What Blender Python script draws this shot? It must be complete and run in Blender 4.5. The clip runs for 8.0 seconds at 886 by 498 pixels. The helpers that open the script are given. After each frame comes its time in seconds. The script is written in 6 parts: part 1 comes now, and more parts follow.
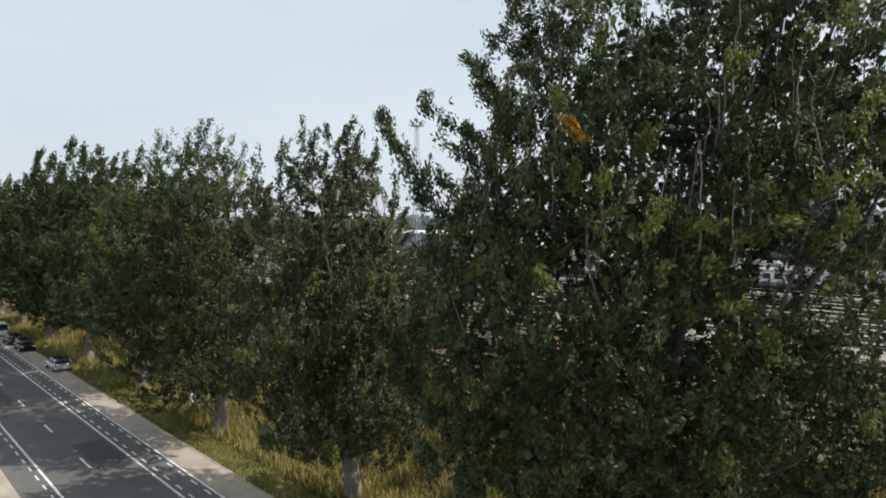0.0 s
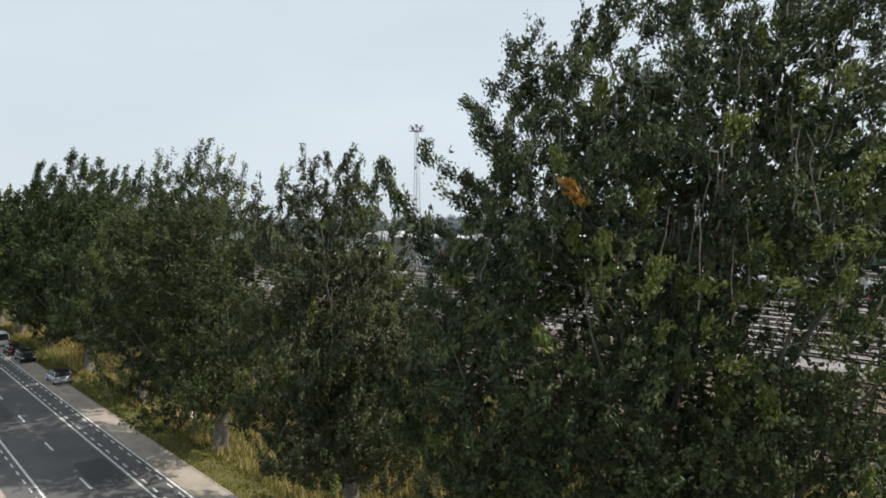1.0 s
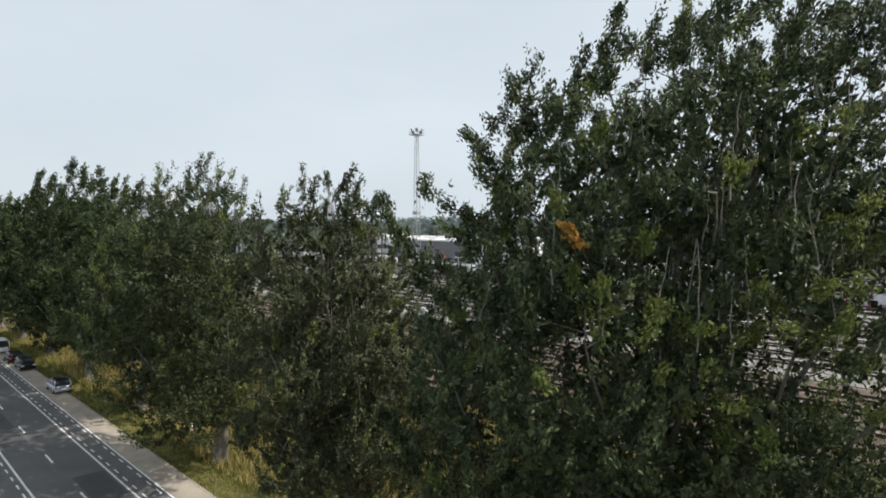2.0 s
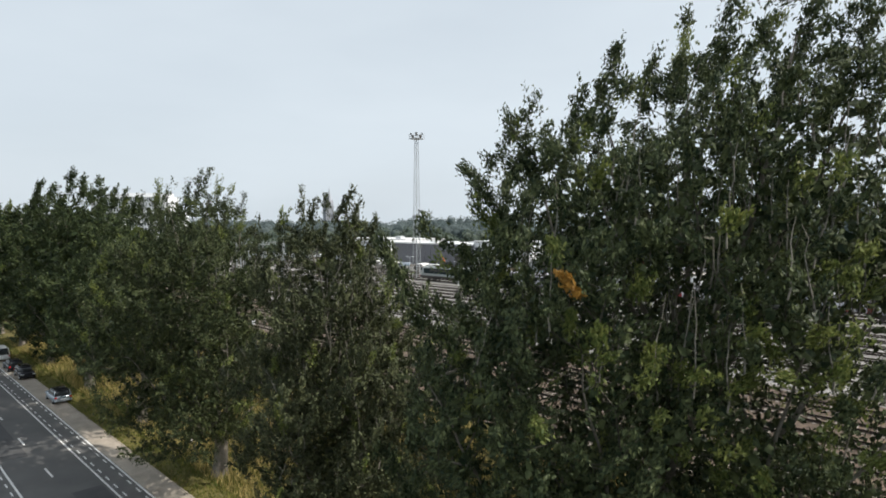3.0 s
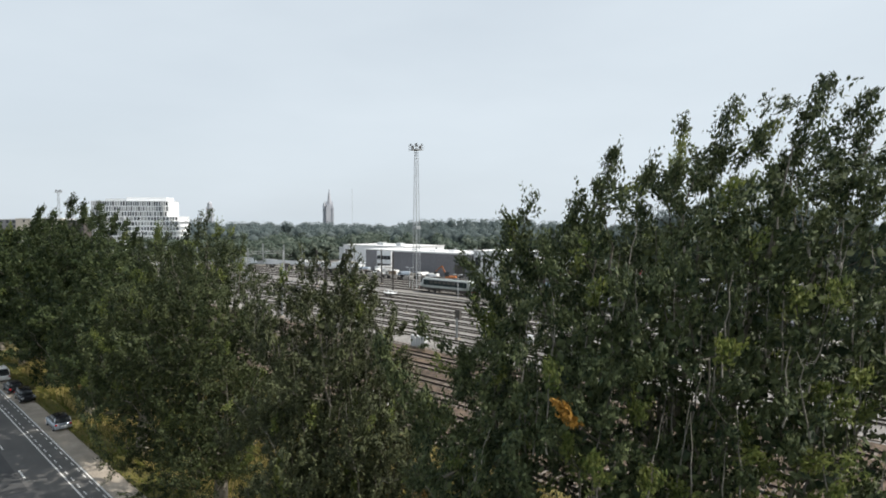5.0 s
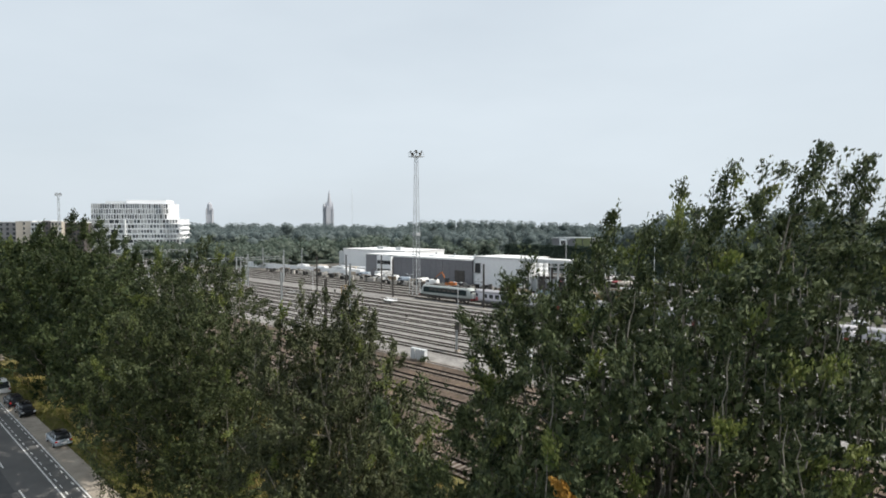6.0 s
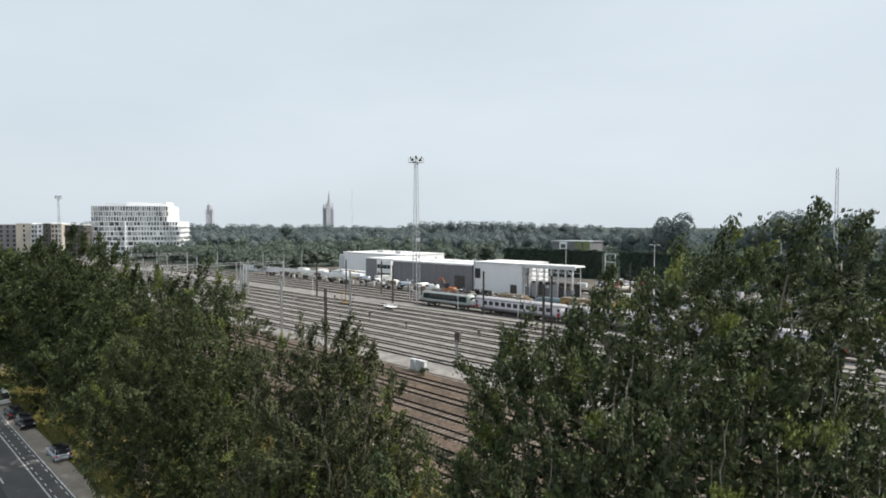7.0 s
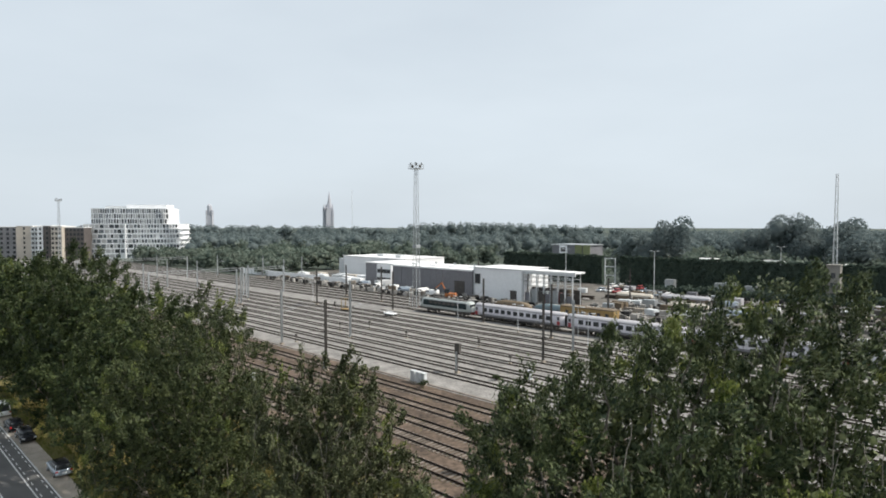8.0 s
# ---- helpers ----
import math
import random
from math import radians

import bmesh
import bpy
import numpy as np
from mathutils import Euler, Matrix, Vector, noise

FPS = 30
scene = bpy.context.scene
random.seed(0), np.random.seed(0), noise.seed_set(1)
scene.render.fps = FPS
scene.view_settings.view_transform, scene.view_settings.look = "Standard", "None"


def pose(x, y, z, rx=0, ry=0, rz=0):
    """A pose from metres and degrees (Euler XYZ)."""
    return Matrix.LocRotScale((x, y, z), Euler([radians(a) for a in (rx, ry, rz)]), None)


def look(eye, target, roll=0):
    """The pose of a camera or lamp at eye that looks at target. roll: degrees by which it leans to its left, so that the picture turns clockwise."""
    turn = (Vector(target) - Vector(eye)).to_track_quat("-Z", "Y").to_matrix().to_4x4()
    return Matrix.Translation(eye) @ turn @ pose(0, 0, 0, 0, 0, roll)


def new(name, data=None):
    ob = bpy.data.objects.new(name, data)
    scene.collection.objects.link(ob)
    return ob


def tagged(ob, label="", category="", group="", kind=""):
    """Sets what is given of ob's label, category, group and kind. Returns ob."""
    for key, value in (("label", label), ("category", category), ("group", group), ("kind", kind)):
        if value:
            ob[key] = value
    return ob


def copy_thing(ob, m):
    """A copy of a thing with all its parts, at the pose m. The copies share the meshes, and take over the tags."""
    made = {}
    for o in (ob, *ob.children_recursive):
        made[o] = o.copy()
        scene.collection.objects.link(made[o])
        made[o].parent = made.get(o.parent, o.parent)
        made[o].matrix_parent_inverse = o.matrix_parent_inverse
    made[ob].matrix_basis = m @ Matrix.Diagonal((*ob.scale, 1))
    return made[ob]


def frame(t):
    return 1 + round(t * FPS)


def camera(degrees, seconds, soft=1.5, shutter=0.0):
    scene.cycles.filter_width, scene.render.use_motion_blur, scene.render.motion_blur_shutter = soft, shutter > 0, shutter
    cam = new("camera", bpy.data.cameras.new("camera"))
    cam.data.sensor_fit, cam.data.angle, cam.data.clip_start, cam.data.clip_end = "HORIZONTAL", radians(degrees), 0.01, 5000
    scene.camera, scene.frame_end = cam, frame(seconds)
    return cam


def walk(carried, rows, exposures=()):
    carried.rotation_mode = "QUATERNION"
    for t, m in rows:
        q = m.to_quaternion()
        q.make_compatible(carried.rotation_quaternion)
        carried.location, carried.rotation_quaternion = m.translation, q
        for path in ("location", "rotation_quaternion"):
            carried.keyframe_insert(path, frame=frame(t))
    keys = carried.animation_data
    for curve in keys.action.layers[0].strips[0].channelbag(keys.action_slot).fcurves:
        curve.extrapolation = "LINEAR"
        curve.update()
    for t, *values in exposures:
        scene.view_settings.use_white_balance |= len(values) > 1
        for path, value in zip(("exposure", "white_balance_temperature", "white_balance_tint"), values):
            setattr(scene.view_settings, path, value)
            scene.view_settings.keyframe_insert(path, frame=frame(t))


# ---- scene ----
# ---------------------------------------------------------------- camera: a drone that climbs straight up
cam = camera(72.9, 8.0, soft=1.8, shutter=0.5)
PITCH = -2.28
CLIMB = [  # seconds, sideways drift, height over the road
    (0.0, 0.00, 16.53), (0.5, 0.00, 17.31), (1.0, 0.00, 17.99), (1.5, 0.00, 18.52), (3.0, 0.07, 20.17), (3.5, 0.11, 20.85),
    (4.0, 0.13, 21.50), (4.5, 0.12, 22.37), (5.0, 0.12, 23.26), (6.5, 0.16, 26.04), (7.0, 0.17, 26.82), (7.5, 0.18, 27.74), (8.0, 0.18, 28.60),
]
walk(cam, [(t, pose(x, 0, z, 90 + PITCH, 0, 0)) for t, x, z in CLIMB], [(0.0, 0.0), (8.0, 0.0)])

# ---------------------------------------------------------------- daylight: hazy sky and a sun from the side
SUN_FROM = Vector((1.0, -0.14, 1.15)).normalized()
sky_world = bpy.data.worlds.new("hazy_sky")
scene.world = sky_world
sky_world.use_nodes = True
wn = sky_world.node_tree.nodes
wl = sky_world.node_tree.links
sky = wn.new("ShaderNodeTexSky")
sky.sky_type = "NISHITA"
sky.sun_disc = False
sky.sun_elevation = math.asin(SUN_FROM.z)
sky.sun_rotation = math.atan2(SUN_FROM.x, SUN_FROM.y)
sky.air_density, sky.dust_density, sky.ozone_density = 1.0, 4.0, 1.5
coord = wn.new("ShaderNodeTexCoord")
squash = wn.new("ShaderNodeMapping")
squash.inputs["Scale"].default_value = (1.0, 1.0, 3.5)
cloud = wn.new("ShaderNodeTexNoise")
cloud.inputs["Scale"].default_value, cloud.inputs["Detail"].default_value = 1.3, 5
veil = wn.new("ShaderNodeMapRange")
veil.inputs["From Min"].default_value, veil.inputs["From Max"].default_value = 0.35, 0.75
veil.inputs["To Min"].default_value, veil.inputs["To Max"].default_value = 0.78, 0.96
mixsky = wn.new("ShaderNodeMix")
mixsky.data_type = "RGBA"
mixsky.inputs["B"].default_value = (7.6, 8.45, 9.15, 1)
wl.new(coord.outputs["Generated"], squash.inputs["Vector"])
wl.new(squash.outputs[0], cloud.inputs["Vector"])
wl.new(cloud.outputs[0], veil.inputs["Value"])
wl.new(veil.outputs[0], mixsky.inputs["Factor"])
wl.new(sky.outputs[0], mixsky.inputs["A"])
wl.new(mixsky.outputs["Result"], wn["Background"].inputs["Color"])
wn["Background"].inputs["Strength"].default_value = 0.1
sun = new("sun", bpy.data.lights.new("sun", "SUN"))
sun.data.energy, sun.data.angle, sun.data.color = 5.0, radians(0.6), (1.0, 0.94, 0.85)
sun.matrix_world = look(SUN_FROM * 200, (0, 0, 0))


# ---------------------------------------------------------------- materials
def surf(name, a, b, scale=3.0, rough=0.8, metal=0.0, bump=0.0, fine=12.0, island=0.0, spread=0.0, spec=0.3):
    """A procedural surface: two colours mixed by coarse and fine noise, with fine relief; island and spread vary leaf from leaf and piece from piece."""
    m = bpy.data.materials.new(name)
    m.use_nodes = True
    n, l = m.node_tree.nodes, m.node_tree.links
    bsdf = n["Principled BSDF"]
    co = n.new("ShaderNodeTexCoord")
    big, small = n.new("ShaderNodeTexNoise"), n.new("ShaderNodeTexNoise")
    big.inputs["Scale"].default_value, big.inputs["Detail"].default_value = scale, 4
    small.inputs["Scale"].default_value, small.inputs["Detail"].default_value = scale * fine, 3
    add = n.new("ShaderNodeMath")
    add.operation = "MULTIPLY_ADD"
    add.inputs[1].default_value = 0.5
    l.new(small.outputs[0], add.inputs[0])
    half = n.new("ShaderNodeMath")
    half.operation = "MULTIPLY"
    half.inputs[1].default_value = 0.5
    l.new(big.outputs[0], half.inputs[0])
    l.new(half.outputs[0], add.inputs[2])
    last = add.outputs[0]
    if island:
        geo = n.new("ShaderNodeNewGeometry")
        isl = n.new("ShaderNodeMath")
        isl.operation = "MULTIPLY_ADD"
        isl.inputs[1].default_value = island
        l.new(geo.outputs["Random Per Island"], isl.inputs[0])
        l.new(last, isl.inputs[2])
        off = n.new("ShaderNodeMath")
        off.operation = "SUBTRACT"
        off.inputs[1].default_value = island / 2
        l.new(isl.outputs[0], off.inputs[0])
        last = off.outputs[0]
    if spread:
        info = n.new("ShaderNodeObjectInfo")
        isl = n.new("ShaderNodeMath")
        isl.operation = "MULTIPLY_ADD"
        isl.inputs[1].default_value = spread
        l.new(info.outputs["Random"], isl.inputs[0])
        l.new(last, isl.inputs[2])
        off = n.new("ShaderNodeMath")
        off.operation = "SUBTRACT"
        off.inputs[1].default_value = spread / 2
        l.new(isl.outputs[0], off.inputs[0])
        last = off.outputs[0]
    span = n.new("ShaderNodeMapRange")
    span.inputs["From Min"].default_value, span.inputs["From Max"].default_value = 0.32, 0.68
    l.new(last, span.inputs["Value"])
    mix = n.new("ShaderNodeMix")
    mix.data_type = "RGBA"
    mix.inputs["A"].default_value, mix.inputs["B"].default_value = (*a, 1), (*b, 1)
    l.new(span.outputs[0], mix.inputs["Factor"])
    l.new(co.outputs["Object"], big.inputs["Vector"])
    l.new(co.outputs["Object"], small.inputs["Vector"])
    l.new(mix.outputs["Result"], bsdf.inputs["Base Color"])
    bsdf.inputs["Roughness"].default_value, bsdf.inputs["Metallic"].default_value = rough, metal
    bsdf.inputs["Specular IOR Level"].default_value = spec
    if bump:
        bp = n.new("ShaderNodeBump")
        bp.inputs["Strength"].default_value, bp.inputs["Distance"].default_value = bump, 0.02
        l.new(small.outputs[0], bp.inputs["Height"])
        l.new(bp.outputs[0], bsdf.inputs["Normal"])
    return m


def leafy(name, a, b, scale=0.5, through_light=0.3, rough=0.55, island=0.34):
    """Foliage: a surface that varies leaf by leaf and lets some light through."""
    m = surf(name, a, b, scale, rough, fine=8, island=island, spec=0.2)
    n, l = m.node_tree.nodes, m.node_tree.links
    mixed = [x for x in n if x.bl_idname == "ShaderNodeMix"][0]
    tr = n.new("ShaderNodeBsdfTranslucent")
    blend = n.new("ShaderNodeMixShader")
    blend.inputs[0].default_value = through_light
    l.new(mixed.outputs["Result"], tr.inputs["Color"])
    l.new(n["Principled BSDF"].outputs[0], blend.inputs[1])
    l.new(tr.outputs[0], blend.inputs[2])
    l.new(blend.outputs[0], n["Material Output"].inputs["Surface"])
    return m


ASPHALT = surf("weathered_asphalt", (0.080, 0.080, 0.080), (0.135, 0.132, 0.128), 0.35, 0.85, bump=0.3, fine=60)
PATCH_DARK = surf("dark_asphalt", (0.055, 0.056, 0.058), (0.085, 0.085, 0.086), 0.6, 0.9, bump=0.3, fine=40)
CYCLE = surf("cycle_asphalt", (0.085, 0.085, 0.084), (0.145, 0.141, 0.136), 0.6, 0.88, bump=0.3, fine=50)
CONCRETE = surf("pale_concrete", (0.225, 0.197, 0.162), (0.45, 0.395, 0.33), 0.6, 0.9, bump=0.3, fine=30)
PAINT = surf("road_paint", (0.46, 0.46, 0.45), (0.80, 0.80, 0.78), 1.2, 0.7, fine=25)
SOIL = surf("dry_soil_and_grass", (0.07, 0.075, 0.025), (0.20, 0.16, 0.06), 0.35, 0.95, bump=0.5, fine=25)
FIELD = surf("far_ground", (0.04, 0.055, 0.045), (0.075, 0.09, 0.07), 0.02, 0.95, fine=30)
BALLAST = surf("grey_ballast", (0.10, 0.096, 0.09), (0.325, 0.31, 0.292), 0.5, 0.95, bump=0.9, fine=7)
BROWN_BALLAST = surf("rusty_ballast", (0.030, 0.023, 0.018), (0.165, 0.120, 0.088), 0.22, 0.95, bump=0.9, fine=8)
DARK_BALLAST = surf("rust_and_shade_ballast", (0.022, 0.017, 0.014), (0.066, 0.052, 0.042), 0.5, 0.95, bump=0.9, fine=30)
RAIL = surf("rusty_rail", (0.018, 0.014, 0.012), (0.05, 0.036, 0.028), 1.5, 0.7, 0.3)
SLEEPER = surf("weathered_sleeper", (0.11, 0.095, 0.08), (0.22, 0.19, 0.165), 1.0, 0.9, island=0.5)
SLEEPER_PALE = surf("pale_concrete_sleeper", (0.16, 0.152, 0.142), (0.31, 0.295, 0.275), 0.8, 0.9, island=0.5)
SLEEPER_ONE = surf("weathered_sleeper_piece", (0.11, 0.095, 0.08), (0.22, 0.19, 0.165), 1.0, 0.9, spread=0.5)
DRY_GRASS = leafy("dry_grass", (0.15, 0.15, 0.045), (0.53, 0.415, 0.18), 0.35, 0.35, 0.8, 0.8)
GREEN_GRASS = leafy("green_grass", (0.075, 0.11, 0.022), (0.22, 0.21, 0.055), 0.5, 0.3, 0.8, 0.7)
LEAF_A = leafy("fresh_leaves", (0.017, 0.031, 0.015), (0.112, 0.134, 0.058), 0.7, 0.14, 0.55)
# A lighter yellow-green that paints sunlight onto chosen sprays.
LEAF_LIGHT = leafy("sunlit_yellow_green_leaves", (0.078, 0.112, 0.030), (0.225, 0.25, 0.078), 0.8, 0.4, 0.5)
LEAF_B = leafy("dull_leaves", (0.012, 0.025, 0.010), (0.077, 0.098, 0.036), 0.5, 0.14, 0.55)
LEAF_C = leafy("dry_brownish_leaves", (0.027, 0.036, 0.018), (0.112, 0.124, 0.060), 0.6, 0.14, 0.55)
LEAF_OLIVE = leafy("olive_leaves", (0.017, 0.028, 0.012), (0.092, 0.110, 0.044), 0.5, 0.14, 0.55)
LEAF_RUST = leafy("rusty_dry_leaves", (0.10, 0.07, 0.025), (0.28, 0.17, 0.06))
LEAF_TURNED = leafy("turned_leaves", (0.22, 0.12, 0.025), (0.44, 0.24, 0.05))
# Far leaves: distance haze is put into the colour, paler and bluer.
LEAF_FAR_HAZE = leafy("haze_tinted_leaves", (0.125, 0.163, 0.166), (0.19, 0.225, 0.22), 0.05, 0.4, 0.8, 0.12)
# Woodland leaf colour, raised to hold the haze over the yard.
LEAF_WOOD_HAZE = leafy("haze_paled_wood_leaves", (0.095, 0.128, 0.105), (0.17, 0.20, 0.16), 0.08, 0.4, 0.8, 0.4)
# Hedge green made lighter and bluer, a slight haze within the colour.
LEAF_HEDGE_HAZE = leafy("haze_lifted_hedge_leaves", (0.045, 0.068, 0.056), (0.075, 0.102, 0.076), 0.2, 0.3, 0.7, 0.4)
BARK = surf("grey_bark", (0.10, 0.088, 0.072), (0.27, 0.245, 0.21), 1.2, 0.95, bump=0.9, fine=9)
TWIG = surf("dark_twig", (0.035, 0.030, 0.024), (0.11, 0.098, 0.08), 2.0, 0.9)
BARE_TWIG = surf("pale_bare_twig", (0.11, 0.10, 0.085), (0.28, 0.26, 0.225), 2.0, 0.9)
GALV = surf("galvanised_steel", (0.30, 0.32, 0.33), (0.46, 0.48, 0.49), 0.8, 0.5, 0.6)
PALE_STEEL = surf("pale_painted_steel", (0.48, 0.50, 0.51), (0.62, 0.64, 0.65), 0.8, 0.55)
DARK_STEEL = surf("dark_steel", (0.055, 0.052, 0.05), (0.12, 0.11, 0.10), 1.0, 0.7, 0.2)
WHITE_CLAD = surf("white_cladding", (0.74, 0.75, 0.76), (0.84, 0.85, 0.86), 0.15, 0.6, fine=8)
GREY_CLAD = surf("dark_grey_cladding", (0.155, 0.155, 0.168), (0.21, 0.21, 0.225), 0.15, 0.55, fine=8)
ROOF_WHITE = surf("pale_roofing", (0.62, 0.62, 0.62), (0.80, 0.80, 0.80), 0.1, 0.7)
GLASS = surf("dark_glass", (0.02, 0.024, 0.028), (0.05, 0.056, 0.062), 0.4, 0.08, spec=0.8)
# Pane colour with the reflected sky painted in.
SKY_GLASS = surf("sky_painted_glass", (0.09, 0.105, 0.12), (0.16, 0.18, 0.20), 0.3, 0.1, spec=0.8)
PALE_PANE = surf("pale_window_pane", (0.30, 0.31, 0.32), (0.44, 0.45, 0.45), 0.3, 0.3, spec=0.6)
BEIGE_WALL = surf("beige_render", (0.42, 0.38, 0.33), (0.56, 0.51, 0.44), 0.1, 0.85)
BROWN_BRICK = surf("brown_brickwork", (0.075, 0.068, 0.066), (0.13, 0.115, 0.11), 0.2, 0.9)
# Stone of the distant towers, its colour paled and blued as haze.
STONE_HAZE = surf("haze_paled_stone", (0.36, 0.37, 0.41), (0.46, 0.47, 0.51), 0.05, 0.9)
YELLOW = surf("faded_yellow_paint", (0.22, 0.145, 0.06), (0.33, 0.23, 0.095), 0.7, 0.7)
ORANGE = surf("orange_paint", (0.34, 0.11, 0.035), (0.44, 0.16, 0.05), 1.0, 0.5)
RED = surf("red_paint", (0.26, 0.03, 0.04), (0.34, 0.06, 0.06), 1.0, 0.45)
LOCO_GREEN = surf("dark_green_paint", (0.014, 0.026, 0.028), (0.026, 0.040, 0.042), 0.8, 0.6, spec=0.15)
CREAM = surf("pale_grey_paint", (0.52, 0.53, 0.52), (0.66, 0.66, 0.65), 0.8, 0.45)
COACH = surf("lilac_grey_paint", (0.47, 0.455, 0.49), (0.57, 0.555, 0.59), 0.8, 0.45)
COACH_ROOF = surf("dusty_coach_roof", (0.34, 0.33, 0.35), (0.46, 0.45, 0.47), 0.5, 0.7)
RUBBER = surf("black_rubber", (0.012, 0.012, 0.012), (0.03, 0.03, 0.03), 4.0, 0.85)
SILVER = surf("silver_blue_car_paint", (0.42, 0.47, 0.52), (0.48, 0.53, 0.58), 0.6, 0.25, 0.5)
BLACK_CAR = surf("black_car_paint", (0.012, 0.013, 0.016), (0.022, 0.023, 0.026), 0.6, 0.2)
WHITE_CAR = surf("white_car_paint", (0.72, 0.72, 0.71), (0.8, 0.8, 0.79), 0.6, 0.3)
LAMP_RED = surf("red_lamp_lens", (0.35, 0.02, 0.02), (0.45, 0.03, 0.03), 2.0, 0.2)
LOCO_PALE = surf("grey_green_paint", (0.33, 0.36, 0.35), (0.44, 0.47, 0.46), 0.8, 0.5)
PATH = surf("trodden_concrete", (0.17, 0.16, 0.145), (0.29, 0.275, 0.25), 0.4, 0.9, fine=14)
WORKS_GROUND = surf("stained_works_ground", (0.058, 0.055, 0.05), (0.175, 0.16, 0.14), 0.16, 0.95, bump=0.6, fine=3)
DEBRIS = surf("mixed_yard_debris", (0.025, 0.025, 0.025), (0.36, 0.345, 0.32), 0.4, 0.8, island=0.95)
TEAL = surf("blue_grey_tarpaulin", (0.09, 0.13, 0.15), (0.16, 0.21, 0.23), 0.6, 0.7, bump=0.4)
TARP = surf("brown_scrap", (0.10, 0.08, 0.055), (0.22, 0.17, 0.12), 0.8, 0.9, bump=0.8)
RUST = surf("rust_red_paint", (0.09, 0.045, 0.035), (0.16, 0.075, 0.055), 0.8, 0.85)
SAND_HEAP = surf("ochre_sand", (0.34, 0.25, 0.14), (0.48, 0.37, 0.22), 0.3, 0.95, bump=0.5)
LIME = surf("yellow_green_panel", (0.16, 0.18, 0.09), (0.22, 0.24, 0.12), 0.3, 0.6)

# ---------------------------------------------------------------- plan: p across the road and the tracks, q along them
THETA = radians(45.6)
YARD = 5.1


def at(p, q):
    return (p * math.cos(THETA) - q * math.sin(THETA), p * math.sin(THETA) + q * math.cos(THETA))


def pq(p, q, z=0.0, turn=0.0):
    """A pose on the plan: its x runs along the road, its y towards the road from the yard."""
    return pose(*at(p, q), z, 0, 0, 135.6 + turn)


# ---------------------------------------------------------------- helpers for meshes
def mesh_ob(name, verts, faces, material, parent=None, label="", smooth=False):
    me = bpy.data.meshes.new(name)
    me.from_pydata(verts, [], faces)
    me.materials.append(material)
    if smooth:
        me.polygons.foreach_set("use_smooth", [True] * len(me.polygons))
    me.update()
    ob = new(name, me)
    ob.parent = parent
    if label:
        ob["label"] = label
    return ob


def part(name, bm, material, parent, label="", smooth=False):
    """Links a bmesh as one mesh object under a thing or a part."""
    me = bpy.data.meshes.new(name)
    bm.to_mesh(me)
    bm.free()
    me.materials.append(material)
    if smooth:
        me.polygons.foreach_set("use_smooth", [True] * len(me.polygons))
    ob = new(name, me)
    ob.parent = parent
    if label:
        ob["label"] = label
    return ob


def thing(name, m, label, category, group="", kind=""):
    ob = new(name)
    ob.matrix_world = m
    return tagged(ob, label, category, group, kind)


def box(x, y, z, sx, sy, sz, bevel=0.0, bm=None, turn=0.0):
    """A box by its base centre and size, its edges rounded by bevel."""
    bm = bm or bmesh.new()
    made = bmesh.ops.create_cube(bm, size=1.0)["verts"]
    bmesh.ops.transform(bm, matrix=pose(x, y, z + sz / 2, 0, 0, turn) @ Matrix.Diagonal((sx, sy, sz, 1)), verts=made)
    if bevel:
        edges = list({e for v in made for e in v.link_edges})
        bmesh.ops.bevel(bm, geom=edges, offset=bevel, segments=2, affect="EDGES", profile=0.6)
    return bm


def rod(a, b, r0, r1=None, sides=8, bm=None):
    """A tapered round bar from a to b."""
    bm = bm or bmesh.new()
    a, b = Vector(a), Vector(b)
    r1 = r0 if r1 is None else r1
    turn = (b - a).to_track_quat("Z", "Y").to_matrix().to_4x4()
    bmesh.ops.create_cone(bm, cap_ends=True, segments=sides, radius1=r0, radius2=r1, depth=(b - a).length, matrix=Matrix.Translation((a + b) / 2) @ turn)
    return bm


def lathe(rings, sides=16, bm=None):
    """Stacked outlines: each ring is (x0, x1, y0, y1, z) of a rounded rectangle, skinned from bottom to top."""
    bm = bm or bmesh.new()
    loops = []
    for x0, x1, y0, y1, z in rings:
        row = []
        for k in range(sides):
            a = 2 * math.pi * (k + 0.5) / sides
            c, s = math.cos(a), math.sin(a)
            e = 0.35
            row.append(bm.verts.new(((x0 + x1) / 2 + (x1 - x0) / 2 * math.copysign(abs(c) ** e, c), (y0 + y1) / 2 + (y1 - y0) / 2 * math.copysign(abs(s) ** e, s), z)))
        loops.append(row)
    for lo, hi in zip(loops, loops[1:]):
        for k in range(sides):
            bm.faces.new((lo[k], lo[(k + 1) % sides], hi[(k + 1) % sides], hi[k]))
    bm.faces.new(loops[0][::-1])
    bm.faces.new(loops[-1])
    return bm


def extrude_profile(profile, q0, q1, steps=1):
    """Vertices and faces of a strip: a profile of (p, z) drawn along q."""
    verts, faces = [], []
    n = len(profile)
    for i in range(steps + 1):
        q = q0 + (q1 - q0) * i / steps
        verts += [(*at(p, q), z) for p, z in profile]
    for i in range(steps):
        for k in range(n - 1):
            a = i * n + k
            faces.append((a, a + n, a + n + 1, a + 1))
    return verts, faces


# ---------------------------------------------------------------- ground, road, verge, embankment, yard
def bank(p):
    """The height of the ground across the plan: flat road, verge, embankment, railway yard."""
    s = min(max((p - 23.0) / 9.5, 0.0), 1.0)
    return -0.06 + (YARD + 0.06) * (s * s * (3 - 2 * s))


